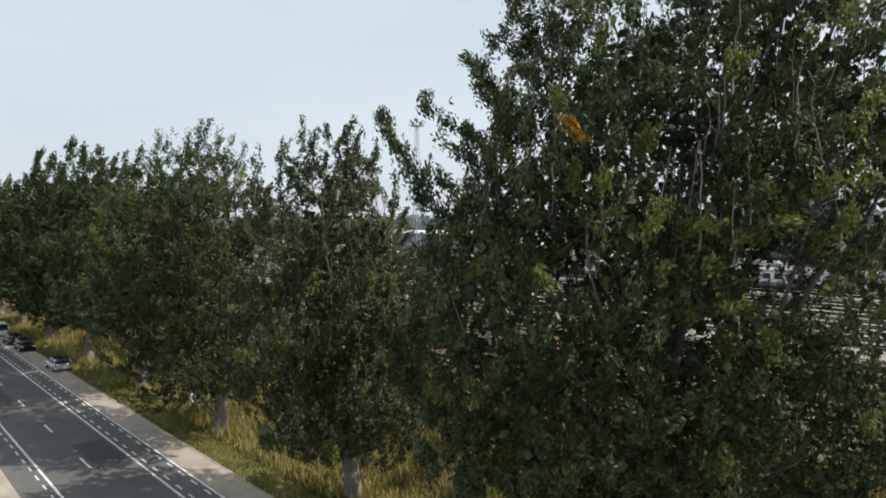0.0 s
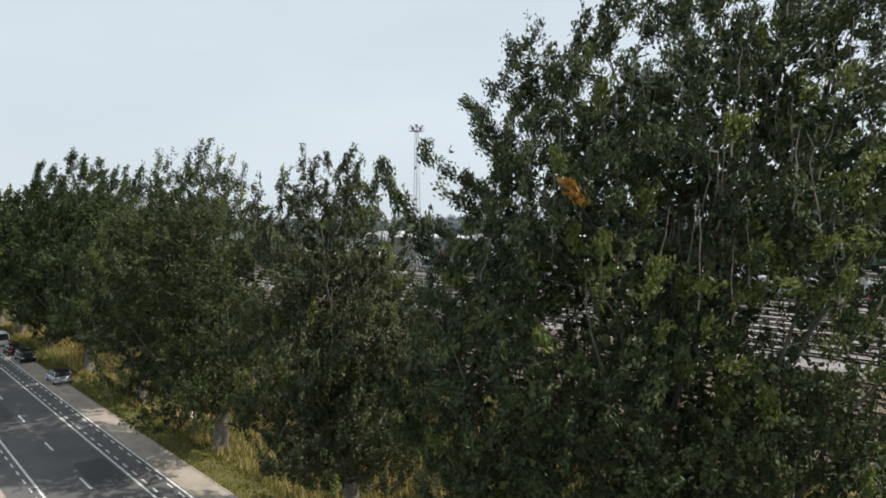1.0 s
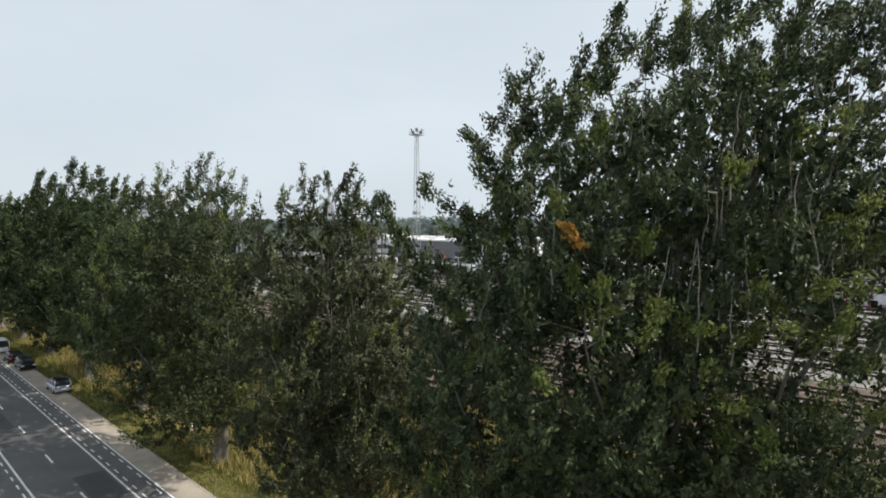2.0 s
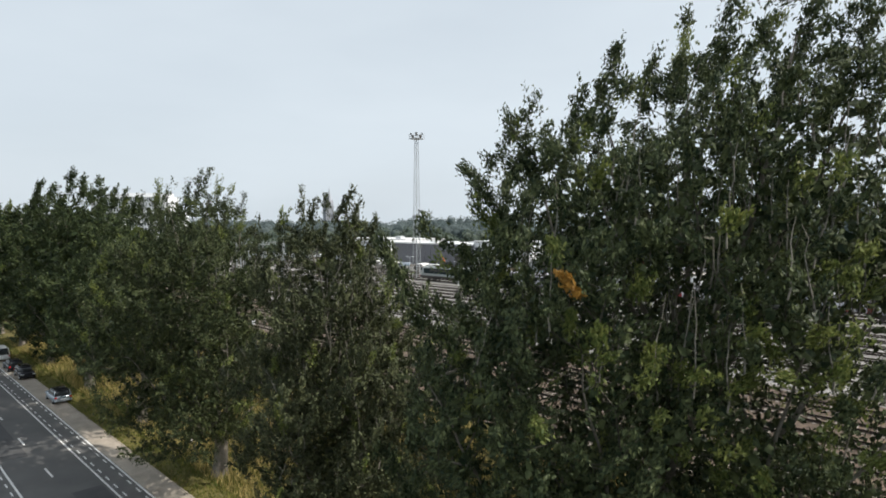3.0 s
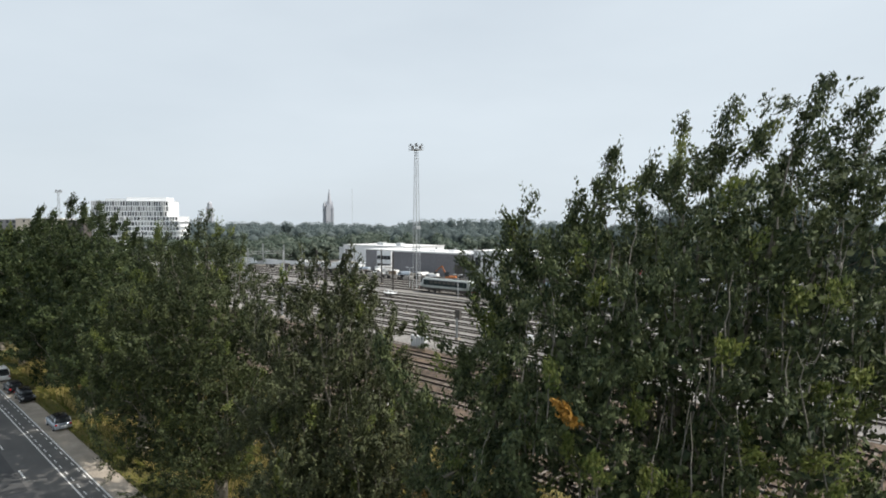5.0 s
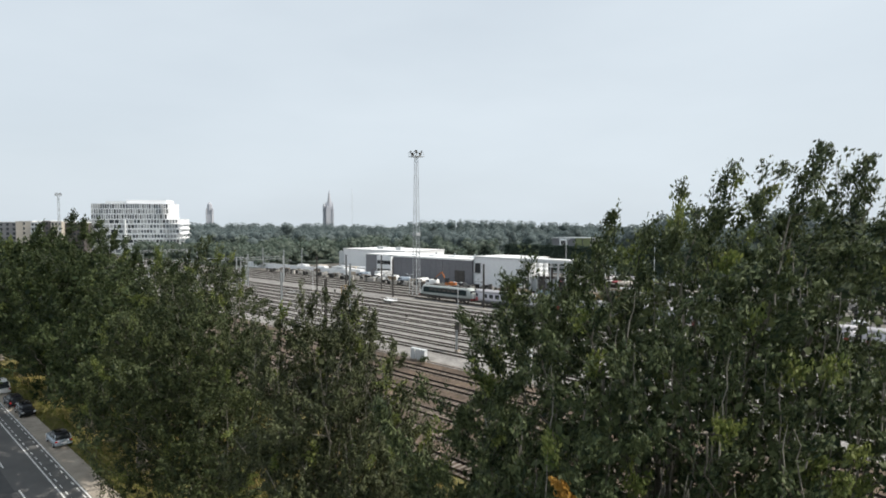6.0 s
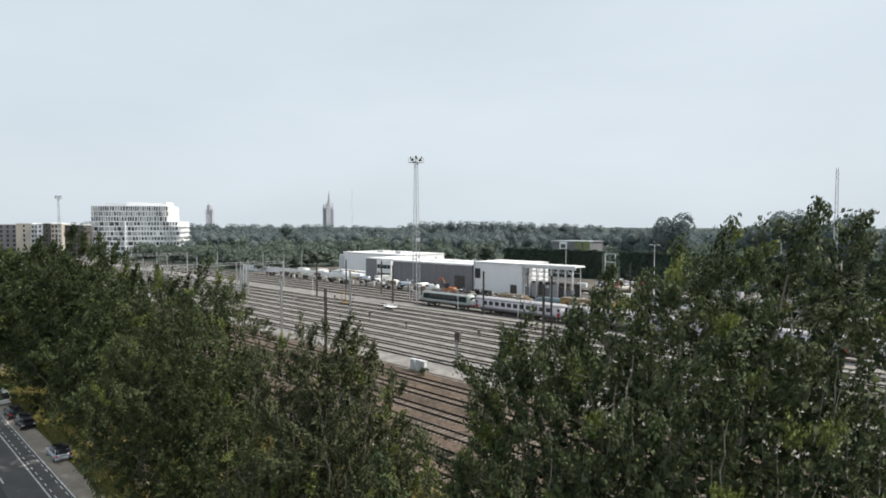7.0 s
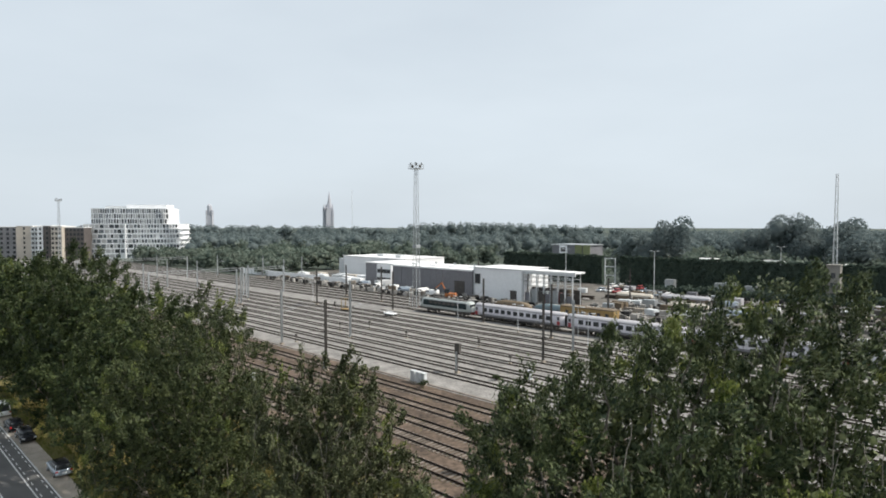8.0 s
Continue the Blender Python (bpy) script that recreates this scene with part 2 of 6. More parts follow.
def build_ground():
    ps = [-4000, -400, -60, 0, 7, 12, 18.25] + [18.6 + 0.3 * i for i in range(3)] + [19.5 + 0.9 * i for i in range(18)] + [36, 60, 130, 200, 400, 1000, 4600]
    v, f = extrude_profile([(p, bank(p) - (0.25 if p < 18.2 or p > 35.5 else 0)) for p in ps], -4500, 4500, 3)
    land = mesh_ob("ground", v, f, SOIL)
    land.data.materials.append(FIELD)
    for face in land.data.polygons:
        face.material_index = 0 if 15 < face.center.x * math.cos(THETA) + face.center.y * math.sin(THETA) < 36 else 1
    tagged(land, "dry grassy ground with a slope up to the railway", "ground", kind="structure")
    for name, p0, p1, z, m, label in (
        ("road", 9.35, 14.6, 0.0, ASPHALT, "worn dark asphalt road with two lanes"),
        ("cycle_lane", 14.6, 16.35, 0.0, CYCLE, "dark asphalt cycle lane beside the road"),
        ("cycle_lane", 7.6, 9.35, 0.0, CYCLE, "dark asphalt cycle lane beside the road"),
        ("pavement", 16.35, 18.2, 0.03, CONCRETE, "pale concrete parking strip along the road"),
        ("pavement", 3.0, 7.6, 0.03, CONCRETE, "pale concrete pavement along the road"),
    ):
        v, f = extrude_profile([(p0, -0.3), (p0, z), (p1, z), (p1, -0.3)], -60, 420, 24)
        tagged(mesh_ob(name, v, f, m), label, name.replace("_", " "), kind="structure")
    v, f = extrude_profile([(18.2, -0.2), (18.2, 0.06), (18.32, 0.06), (18.32, -0.2)], -60, 420, 24)
    tagged(mesh_ob("kerb", v, f, CONCRETE), "low grey concrete kerb beside the grass verge", "kerb", kind="structure")
    v, f = extrude_profile([(34.0, YARD - 0.3), (34.4, YARD), (60.6, YARD), (60.6, YARD - 0.3)], -160, 700, 40)
    tagged(mesh_ob("rusty_trackbed", v, f, BROWN_BALLAST), "rust-brown ballast of the older sidings", "trackbed", kind="structure")
    v, f = extrude_profile([(60.6, YARD - 0.3), (60.6, YARD + 0.02), (133, YARD + 0.02), (133, YARD - 0.3)], -160, 700, 40)
    tagged(mesh_ob("grey_trackbed", v, f, BALLAST), "pale grey ballast of the railway yard", "trackbed", kind="structure")
    v, f = extrude_profile([(133, YARD - 0.3), (133, YARD), (214, YARD), (214, YARD - 0.3)], -160, 260, 20)
    tagged(mesh_ob("works_yard", v, f, WORKS_GROUND), "stained grey-brown works yard behind the tracks", "ground", kind="structure")


build_ground()


# ---------------------------------------------------------------- road markings
def build_markings():
    def line(p, width, q0, q1, label):
        v, f = extrude_profile([(p - width / 2, 0.004), (p + width / 2, 0.004)], q0, q1, 12)
        tagged(mesh_ob("road_line", v, f, PAINT), label, "road marking", kind="structure")

    def dashes(p, width, length, gap, q0, q1, label):
        q, first = q0, None
        while q < q1:
            if first is None:
                v = [(-length / 2, -width / 2, 0), (length / 2, -width / 2, 0), (length / 2, width / 2, 0), (-length / 2, width / 2, 0)]
                first = mesh_ob("road_dash", v, [(0, 1, 2, 3)], PAINT)
                first.matrix_world = pq(p, q, 0.005)
                tagged(first, label, "road marking", "dashed line on the road", "structure")
            else:
                copy_thing(first, pq(p, q, 0.005))
            q += length + gap

    line(14.55, 0.15, -40, 400, "white line beside the cycle lane")
    line(16.25, 0.15, -40, 400, "white line at the edge of the cycle lane")
    line(9.40, 0.15, -40, 400, "white line beside the cycle lane")
    dashes(11.95, 0.15, 2.5, 7.5, 16.6, 200, "short white centre dash on the asphalt")
    dashes(14.95, 0.115, 0.95, 1.05, 14, 150, "small white dash of the cycle lane")
    dashes(15.92, 0.115, 0.95, 1.05, 14, 150, "small white dash of the cycle lane")
    dashes(9.0, 0.115, 0.95, 1.05, 14, 80, "small white dash of the cycle lane")


build_markings()

for p0, p1, q0, q1, m, label in ((12.2, 14.3, 44, 51, PATCH_DARK, "dark asphalt patch in the road"), (9.6, 11.6, 62, 75, PATCH_DARK, "dark asphalt patch in the road")):
    v, f = extrude_profile([(p0, 0.002), (p1, 0.002)], q0, q1, 6)
    tagged(mesh_ob("asphalt_patch", v, f, m), label, "road patch", kind="structure")


# ---------------------------------------------------------------- trees
def tube(path, radii, sides, verts, faces):
    """Adds a tapered tube along a path to lists of vertices and faces."""
    base = len(verts)
    path = [Vector(p) for p in path]
    for i, p in enumerate(path):
        d = (path[min(i + 1, len(path) - 1)] - path[max(i - 1, 0)]).normalized()
        u = d.cross(Vector((0.31, 0.95, 0.05))).normalized()
        w = d.cross(u)
        for k in range(sides):
            a = 2 * math.pi * k / sides
            verts.append(p + radii[i] * (math.cos(a) * u + math.sin(a) * w))
    for i in range(len(path) - 1):
        for k in range(sides):
            a, b = base + i * sides + k, base + i * sides + (k + 1) % sides
            faces.append((a, b, b + sides, a + sides))


def bend(a, b, lift, n):
    """Points of an arched branch from a to b that leaves steeply and bows by lift."""
    a, b = Vector(a), Vector(b)
    c = a.lerp(b, 0.5) + Vector((0, 0, lift))
    return [(1 - t) ** 2 * a + 2 * t * (1 - t) * c + t * t * b for t in (i / n for i in range(n + 1))]


def leaves_mesh(name, centres, size, rng, material, parent=None, label="", aspect=0.46, droop=0.3, along=None, face=None):
    """One mesh of many folded, pointed leaves at the given centres."""
    n = len(centres)
    axis = rng.normal(size=(n, 3))
    if along is None:
        axis[:, 2] -= droop
    else:
        axis = axis * 0.5 + along
    axis /= np.linalg.norm(axis, axis=1)[:, None]
    side = np.cross(axis, rng.normal(size=(n, 3)) if face is None else face + rng.normal(0, 0.55, (n, 3)))
    side /= np.linalg.norm(side, axis=1)[:, None]
    up = np.cross(axis, side)
    s = size * rng.uniform(0.6, 1.3, n)[:, None]
    v = np.empty((n, 4, 3))
    v[:, 0] = centres - axis * s * 0.5
    v[:, 1] = centres + side * s * aspect * 0.5 + up * s * 0.12
    v[:, 2] = centres + axis * s * 0.5
    v[:, 3] = centres - side * s * aspect * 0.5 + up * s * 0.12
    me = bpy.data.meshes.new(name)
    me.vertices.add(4 * n)
    me.vertices.foreach_set("co", v.astype(np.float32).ravel())
    idx = np.arange(n)[:, None] * 4 + np.array([[0, 1, 2, 0, 2, 3]])
    me.loops.add(6 * n)
    me.loops.foreach_set("vertex_index", idx.astype(np.int32).ravel())
    me.polygons.add(2 * n)
    me.polygons.foreach_set("loop_start", np.arange(0, 6 * n, 3, dtype=np.int32))
    me.materials.append(material)
    me.update(calc_edges=True)
    ob = new(name, me)
    ob.parent = parent
    if label:
        ob["label"] = label
    return ob


def waves(rng, length, k=10):
    """A smooth random field in space, about -1 to 1, with the given wavelength, flatter than it is wide."""
    d = rng.normal(size=(k, 3)) * np.array((1.0, 0.5, 1.1))
    d *= (2 * math.pi / length) / np.linalg.norm(d, axis=1)[:, None] * rng.uniform(0.6, 1.5, (k, 1))
    ph = rng.uniform(0, 2 * math.pi, k)
    return lambda pts: np.sin(pts @ d.T + ph).sum(1) / math.sqrt(k)


def spread_points(rng, inside, lo, hi, gap, tries, gaps, keep):
    """Points spread through a crown at least gap apart, thinned where the random field gaps falls below keep."""
    c = rng.uniform(lo, hi, (tries, 3))
    c = c[inside(c[:, 0], c[:, 1], c[:, 2])]
    limit = keep(c) if callable(keep) else keep
    c = c[gaps(c) > limit]
    cells, out = {}, []
    for x, y, z in c:
        k = (int(x // gap), int(y // gap), int(z // gap))
        if all((x - a) ** 2 + (y - b) ** 2 + 0.6 * (z - e) ** 2 > gap * gap for i in (-1, 0, 1) for j in (-1, 0, 1) for h in (-1, 0, 1) for a, b, e in cells.get((k[0] + i, k[1] + j, k[2] + h), ())):
            cells.setdefault(k, []).append((x, y, z))
            out.append((x, y, z))
    return np.array(out)


def prisms(a, b, r0, r1, sides, verts, faces):
    """Adds one thin tapered bar from each point of a to its point of b."""
    d = b - a
    d /= np.linalg.norm(d, axis=1)[:, None] + 1e-9
    u = np.cross(d, np.array((0.31, 0.95, 0.05)))
    u /= np.linalg.norm(u, axis=1)[:, None] + 1e-9
    w = np.cross(d, u)
    base = len(verts)
    ring = []
    for o, r in ((a, r0), (b, r1)):
        for k in range(sides):
            t = 2 * math.pi * k / sides
            ring.append(o + r[:, None] * (math.cos(t) * u + math.sin(t) * w))
    verts.extend(np.stack(ring, 1).reshape(-1, 3).tolist())
    for i in range(len(a)):
        s = base + 2 * sides * i
        faces.extend((s + k, s + (k + 1) % sides, s + sides + (k + 1) % sides, s + sides + k) for k in range(sides))


def build_tree(p, q, height, inside, lo, hi, leaders, seed, leaf, gap, per, size, label, girth=0.5, fork=0.16, hole=2.6, keep=-0.5, tuft=0.55, scatter=0.14, boughs=(), tops=(), bright=(), bare=0, pale=0, turned=None, wind=(0.15, 0.0), tries=60000, up=0.55, sun_side=0.0, fill=5.0, erode=1.3, loose=0.8):
    """A broadleaved tree: stems rise through the crown, branches join its tufts of leaves to them, and gaps stay open between the tufts."""
    rng = np.random.default_rng(seed)
    tree = thing("roadside_tree", pose(*at(p, q), bank(p) - 0.1), label, "tree", "trees along the road")
    # the trunk and the rising stems
    stem = [Vector((0.12 * math.sin(i * 1.3 + seed) * min(i, 3), 0.12 * math.cos(i * 1.1 + seed) * min(i, 3), height * 0.66 * i / 10)) for i in range(11)]
    stem.insert(1, stem[0].lerp(stem[1], 0.3))
    v, f = [], []
    tube(stem, [girth * r for r in (1.5, 1.12, 1.0, 0.95, 0.88, 0.8, 0.7, 0.6, 0.48, 0.36, 0.24, 0.14)], 14, v, f)
    mesh_ob("trunk", v, f, BARK, tree, "pale grey furrowed bark", True)
    nodes, length = [tuple(s) for s in stem[3:]], [s.z for s in stem[3:]]
    limbs = []
    for k, goal in enumerate(leaders):
        goal = Vector(goal)
        out = math.hypot(goal.x, goal.y)
        low = min(max(height * fork, goal.z - 1.5 * out - 2.0) * rng.uniform(0.8, 1.1), height * 0.55)
        i = low / (height * 0.66) * 10
        start = stem[1 + int(i)].lerp(stem[min(2 + int(i), 11)], i - int(i))
        knee = Vector((start.x + (goal.x - start.x) * 0.62, start.y + (goal.y - start.y) * 0.62, start.z + (goal.z - start.z) * 0.40))
        path = [(1 - t) ** 2 * start + 2 * t * (1 - t) * knee + t * t * goal for t in (j / 14 for j in range(15))]
        for j in range(2, 15):
            path[j] += Vector(rng.normal(0, 0.09, 3))
        limbs.append(path)
        nodes += [tuple(s) for s in path[2:]]
        length += [low + (s - start).length for s in path[2:]]
    for path in limbs:
        v, f = [], []
        tube(path, [girth * 0.24 * (1 - 0.93 * j / 14) + 0.012 for j in range(15)], 7, v, f)
        mesh_ob("limb", v, f, BARK, tree, "", True)
    # the tufts, the free boughs that stand out of the crown and the tips that crown it
    gaps = waves(rng, hole)
    pts = [spread_points(rng, inside, lo, hi, gap, tries, gaps, keep)]
    for a, b, n, wide in boughs:
        t = np.linspace(0.0, 1.0, n)[:, None]
        a, b = np.array(a), np.array(b)
        pts.append(a + (b - a) * t + np.array((0, 0, 1.0)) * 0.12 * np.linalg.norm(b - a) * (t ** 2 - t) + rng.normal(0, 1, (n, 3)) * wide * (1.05 - t))
    for x, y, z in tops:
        # a shoot that stands above its neighbours, with short side shoots
        n = int(rng.integers(4, 7))
        t = np.linspace(0, 1, n)[:, None]
        foot = np.array((x - wind[0] * 2.2 + rng.normal(0, 0.15), y, z - 2.0))
        pts.append(foot + (np.array((x, y, z)) - foot) * t + rng.normal(0, 0.16, (n, 3)) * (1.1 - t))
    pts = np.concatenate(pts)
    base = np.array(nodes)
    near = np.array([np.min(((base - o) ** 2).sum(1)) for o in pts])
    order = np.argsort(near)
    pts = pts[order]
    total = len(base) + len(pts)
    pos, far = np.empty((total, 3)), np.empty(total)
    pos[: len(base)], far[: len(base)] = base, length
    parent = np.full(total, -1)
    for i, o in enumerate(pts, len(base)):
        d = o - pos[:i]
        dist = np.sqrt(d[:, 0] ** 2 + d[:, 1] ** 2 + 0.45 * d[:, 2] ** 2)
        cost = dist + 0.9 * np.maximum(0, 0.25 * dist - d[:, 2]) + 0.04 * far[:i]
        j = int(np.argmin(cost))
        parent[i], pos[i], far[i] = j, o, far[j] + dist[j]
    load = np.ones(total)
    for i in range(total - 1, len(base) - 1, -1):
        load[parent[i]] += load[i]
    tip = np.arange(len(base), total)
    root = parent[tip]
    r1 = np.minimum(0.0055 * load[tip] ** 0.5, 0.09) * (0.6 + girth)
    r0 = np.minimum(r1 * 1.25 + 0.002, 0.1)
    thick = load[tip] > 14
    tv, tf, bv, bf, lv, lf = [], [], [], [], [], []
    prisms(pos[root[thick]], pos[tip[thick]], r0[thick], r1[thick], 5, lv, lf)
    prisms(pos[root[~thick]], pos[tip[~thick]], r0[~thick], r1[~thick], 3, tv, tf)
    # leaves: a tuft round the end of every branch, pointing along it, upward and with the wind
    way = pos[tip] - pos[root]
    way /= np.linalg.norm(way, axis=1)[:, None] + 1e-9
    way = way * 0.8 + np.array((wind[0], wind[1], up)) + rng.normal(0, 0.25, way.shape)
    way /= np.linalg.norm(way, axis=1)[:, None]

    def deep(c, e):
        """Whether points lie at least e inside the crown."""
        ok = np.ones(len(c), bool)
        for dx, dy, dz in ((e, 0, 0), (-e, 0, 0), (0, e, 0), (0, -e, 0), (0, 0, 1.6 * e), (0, 0, -0.5 * e)):
            ok &= inside(c[:, 0] + dx, c[:, 1] + dy, c[:, 2] + dz)
        return ok

    n = np.maximum(6, per * rng.uniform(0.35, 1.65, len(tip)) * np.where(deep(pts, 2.0 * erode), 0.35, 1.0)).astype(int)
    who = np.repeat(np.arange(len(tip)), n)
    u = rng.random(len(who))
    spots = pts[who] + way[who] * ((u - 0.35) * tuft)[:, None] + rng.normal(0, 1, (len(who), 3)) * (scatter * (1.15 - 0.7 * u))[:, None]
    # the leaves of a tuft gather on a few short sprigs
    sprig = rng.normal(0, 1, (len(tip), 4, 3)) * scatter * 1.1
    spots += sprig[who, rng.integers(0, 4, len(who))] * u[:, None]
    # Tufts in these patches get the leaf colour painted as sunlit.
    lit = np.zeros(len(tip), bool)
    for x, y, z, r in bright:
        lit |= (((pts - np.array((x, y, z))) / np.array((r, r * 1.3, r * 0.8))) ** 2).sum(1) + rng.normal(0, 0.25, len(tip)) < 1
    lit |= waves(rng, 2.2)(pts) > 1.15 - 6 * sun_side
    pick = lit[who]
    # they turn their faces outward from the tuft and from the crown, and to the sky
    out = pts - np.array((0.0, np.mean(pts[:, 1]), 0.45 * height))
    out /= np.linalg.norm(out, axis=1)[:, None]
    slope = np.stack([gaps(pts - e) - gaps(pts + e) for e in np.eye(3) * 0.25], 1)
    slope /= np.linalg.norm(slope, axis=1)[:, None] + 1e-9
    face = (spots - pts[who]) / (3.4 * scatter) + 0.9 * slope[who] + 0.55 * out[who] + np.array((0, 0, 0.08))
    leaves_mesh("crown", spots[~pick], size, rng, leaf, tree, along=way[who][~pick], face=face[~pick])
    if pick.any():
        leaves_mesh("sunlit_foliage", spots[pick], size, rng, LEAF_LIGHT, tree, "yellow-green sprays with sunlight in their colour", along=way[who][pick], face=face[pick])["kind"] = "stuff"
    if turned:
        x, y, z, r = turned
        t = []
        for dx, dz, k in ((-0.9, 0.85, 26), (-0.45, 0.7, 30), (0.0, 0.5, 26), (-0.25, 0.05, 22), (0.1, -0.3, 30), (0.5, -0.7, 34), (0.75, -1.0, 26)):
            t.append(np.array((x + dx * r, y, z + dz * r)) + rng.normal(0, 1, (k, 3)) * np.array((0.22, 0.26, 0.2)) * r)
        leaves_mesh("turned_spray", np.concatenate(t), size * 1.1, rng, LEAF_TURNED, tree, "spray of orange turned leaves")["kind"] = "stuff"
        tube(bend((x + 1.6, y + 2.2, z - 1.6), (x, y, z), -0.2, 4), [0.04, 0.03, 0.02, 0.015, 0.008], 4, tv, tf)
    # larger shaded leaves fill the inside of the crown
    volume = np.prod(np.array(hi) - np.array(lo))
    c = rng.uniform(lo, hi, (int(fill * volume), 3))
    c = c[deep(c, erode)]
    c = c[gaps(c) > (keep(c) if callable(keep) else keep) - loose]
    leaves_mesh("inner_foliage", c, size * 2.2, rng, leaf, tree, aspect=0.7)["kind"] = "stuff"
    # pale stems seen inside the crown, and leafless twigs that stand out of it
    edge = (pts[:, 1] < np.quantile(pts[:, 1], 0.45)) & (pts[:, 2] > 0.6 * height)
    for o in pts[edge][rng.integers(0, int(edge.sum()), pale)] if pale else ():
        a = Vector(o) + Vector((0, 0.25, -0.6))
        way_up = Vector((rng.normal(0.12, 0.2), rng.normal(0, 0.1), rng.uniform(1.2, 3.2)))
        end = np.array([tuple(a + way_up * 1.2)])
        if not inside(end[:, 0], end[:, 1], end[:, 2])[0]:
            continue
        path = bend(a, a + way_up, 0.0, 6)
        for s in path[1:]:
            s += Vector(rng.normal(0, 0.03, 3))
        tube(path, [0.026 - 0.003 * i for i in range(7)], 4, bv, bf)
    for o in pts[rng.integers(0, len(pts), bare)] if bare else ():
        o = Vector(o)
        d = Vector((rng.normal(0, 0.35), rng.normal(-0.25, 0.3), 1.0)).normalized() * rng.uniform(0.9, 1.9)
        tube(bend(o, o + d, 0.08, 4), [0.026, 0.02, 0.015, 0.011, 0.005], 4, bv, bf)
        for _ in range(3):
            m = o + d * rng.uniform(0.3, 0.85)
            tube([m, m + (d * 0.3 + Vector(rng.normal(0, 0.25, 3)))], [0.012, 0.004], 3, bv, bf)
    mesh_ob("branchwork", tv, tf, TWIG, tree)["kind"] = "stuff"
    if lf:
        mesh_ob("branch", lv, lf, BARK, tree)["kind"] = "stuff"
    if bv:
        mesh_ob("bare_twig", bv, bf, BARE_TWIG, tree, "pale leafless twigs")["kind"] = "stuff"
    return tree


def crown_of(cx, cy, rx, ry, z0, outline, skirt=0.0, bulge=0.2, side=0.0, square=2.0, belly=((0.0, 0.72), (0.25, 1.0), (0.55, 1.0), (0.8, 0.8), (1.0, 0.42))):
    """The test for a crown: an oval plan that swells and narrows with height, under an outline of (x, height) pairs."""
    xs, zs = [a for a, b in outline], [b for a, b in outline]
    top = max(zs)
    swell = waves(np.random.default_rng(int(rx * 100 + z0 * 10)), 0.75 * rx)

    def inside(x, y, z):
        w = np.interp((z - z0) / (top - z0), [a for a, b in belly], [b for a, b in belly])
        lump = swell(np.stack([x, y, z], 1))
        return (z > z0 + skirt * np.maximum(0, cy + 2 - y) + side * np.maximum(0, np.abs(x - cx) - 2) + lump * 0.7) & (z < np.interp(x, xs, zs) - 0.05 * (y - cy) ** 2) & (np.abs((x - cx) / rx) ** square + np.abs((y - cy) / ry) ** square < (w * (0.94 + bulge * lump)) ** square)
    return inside


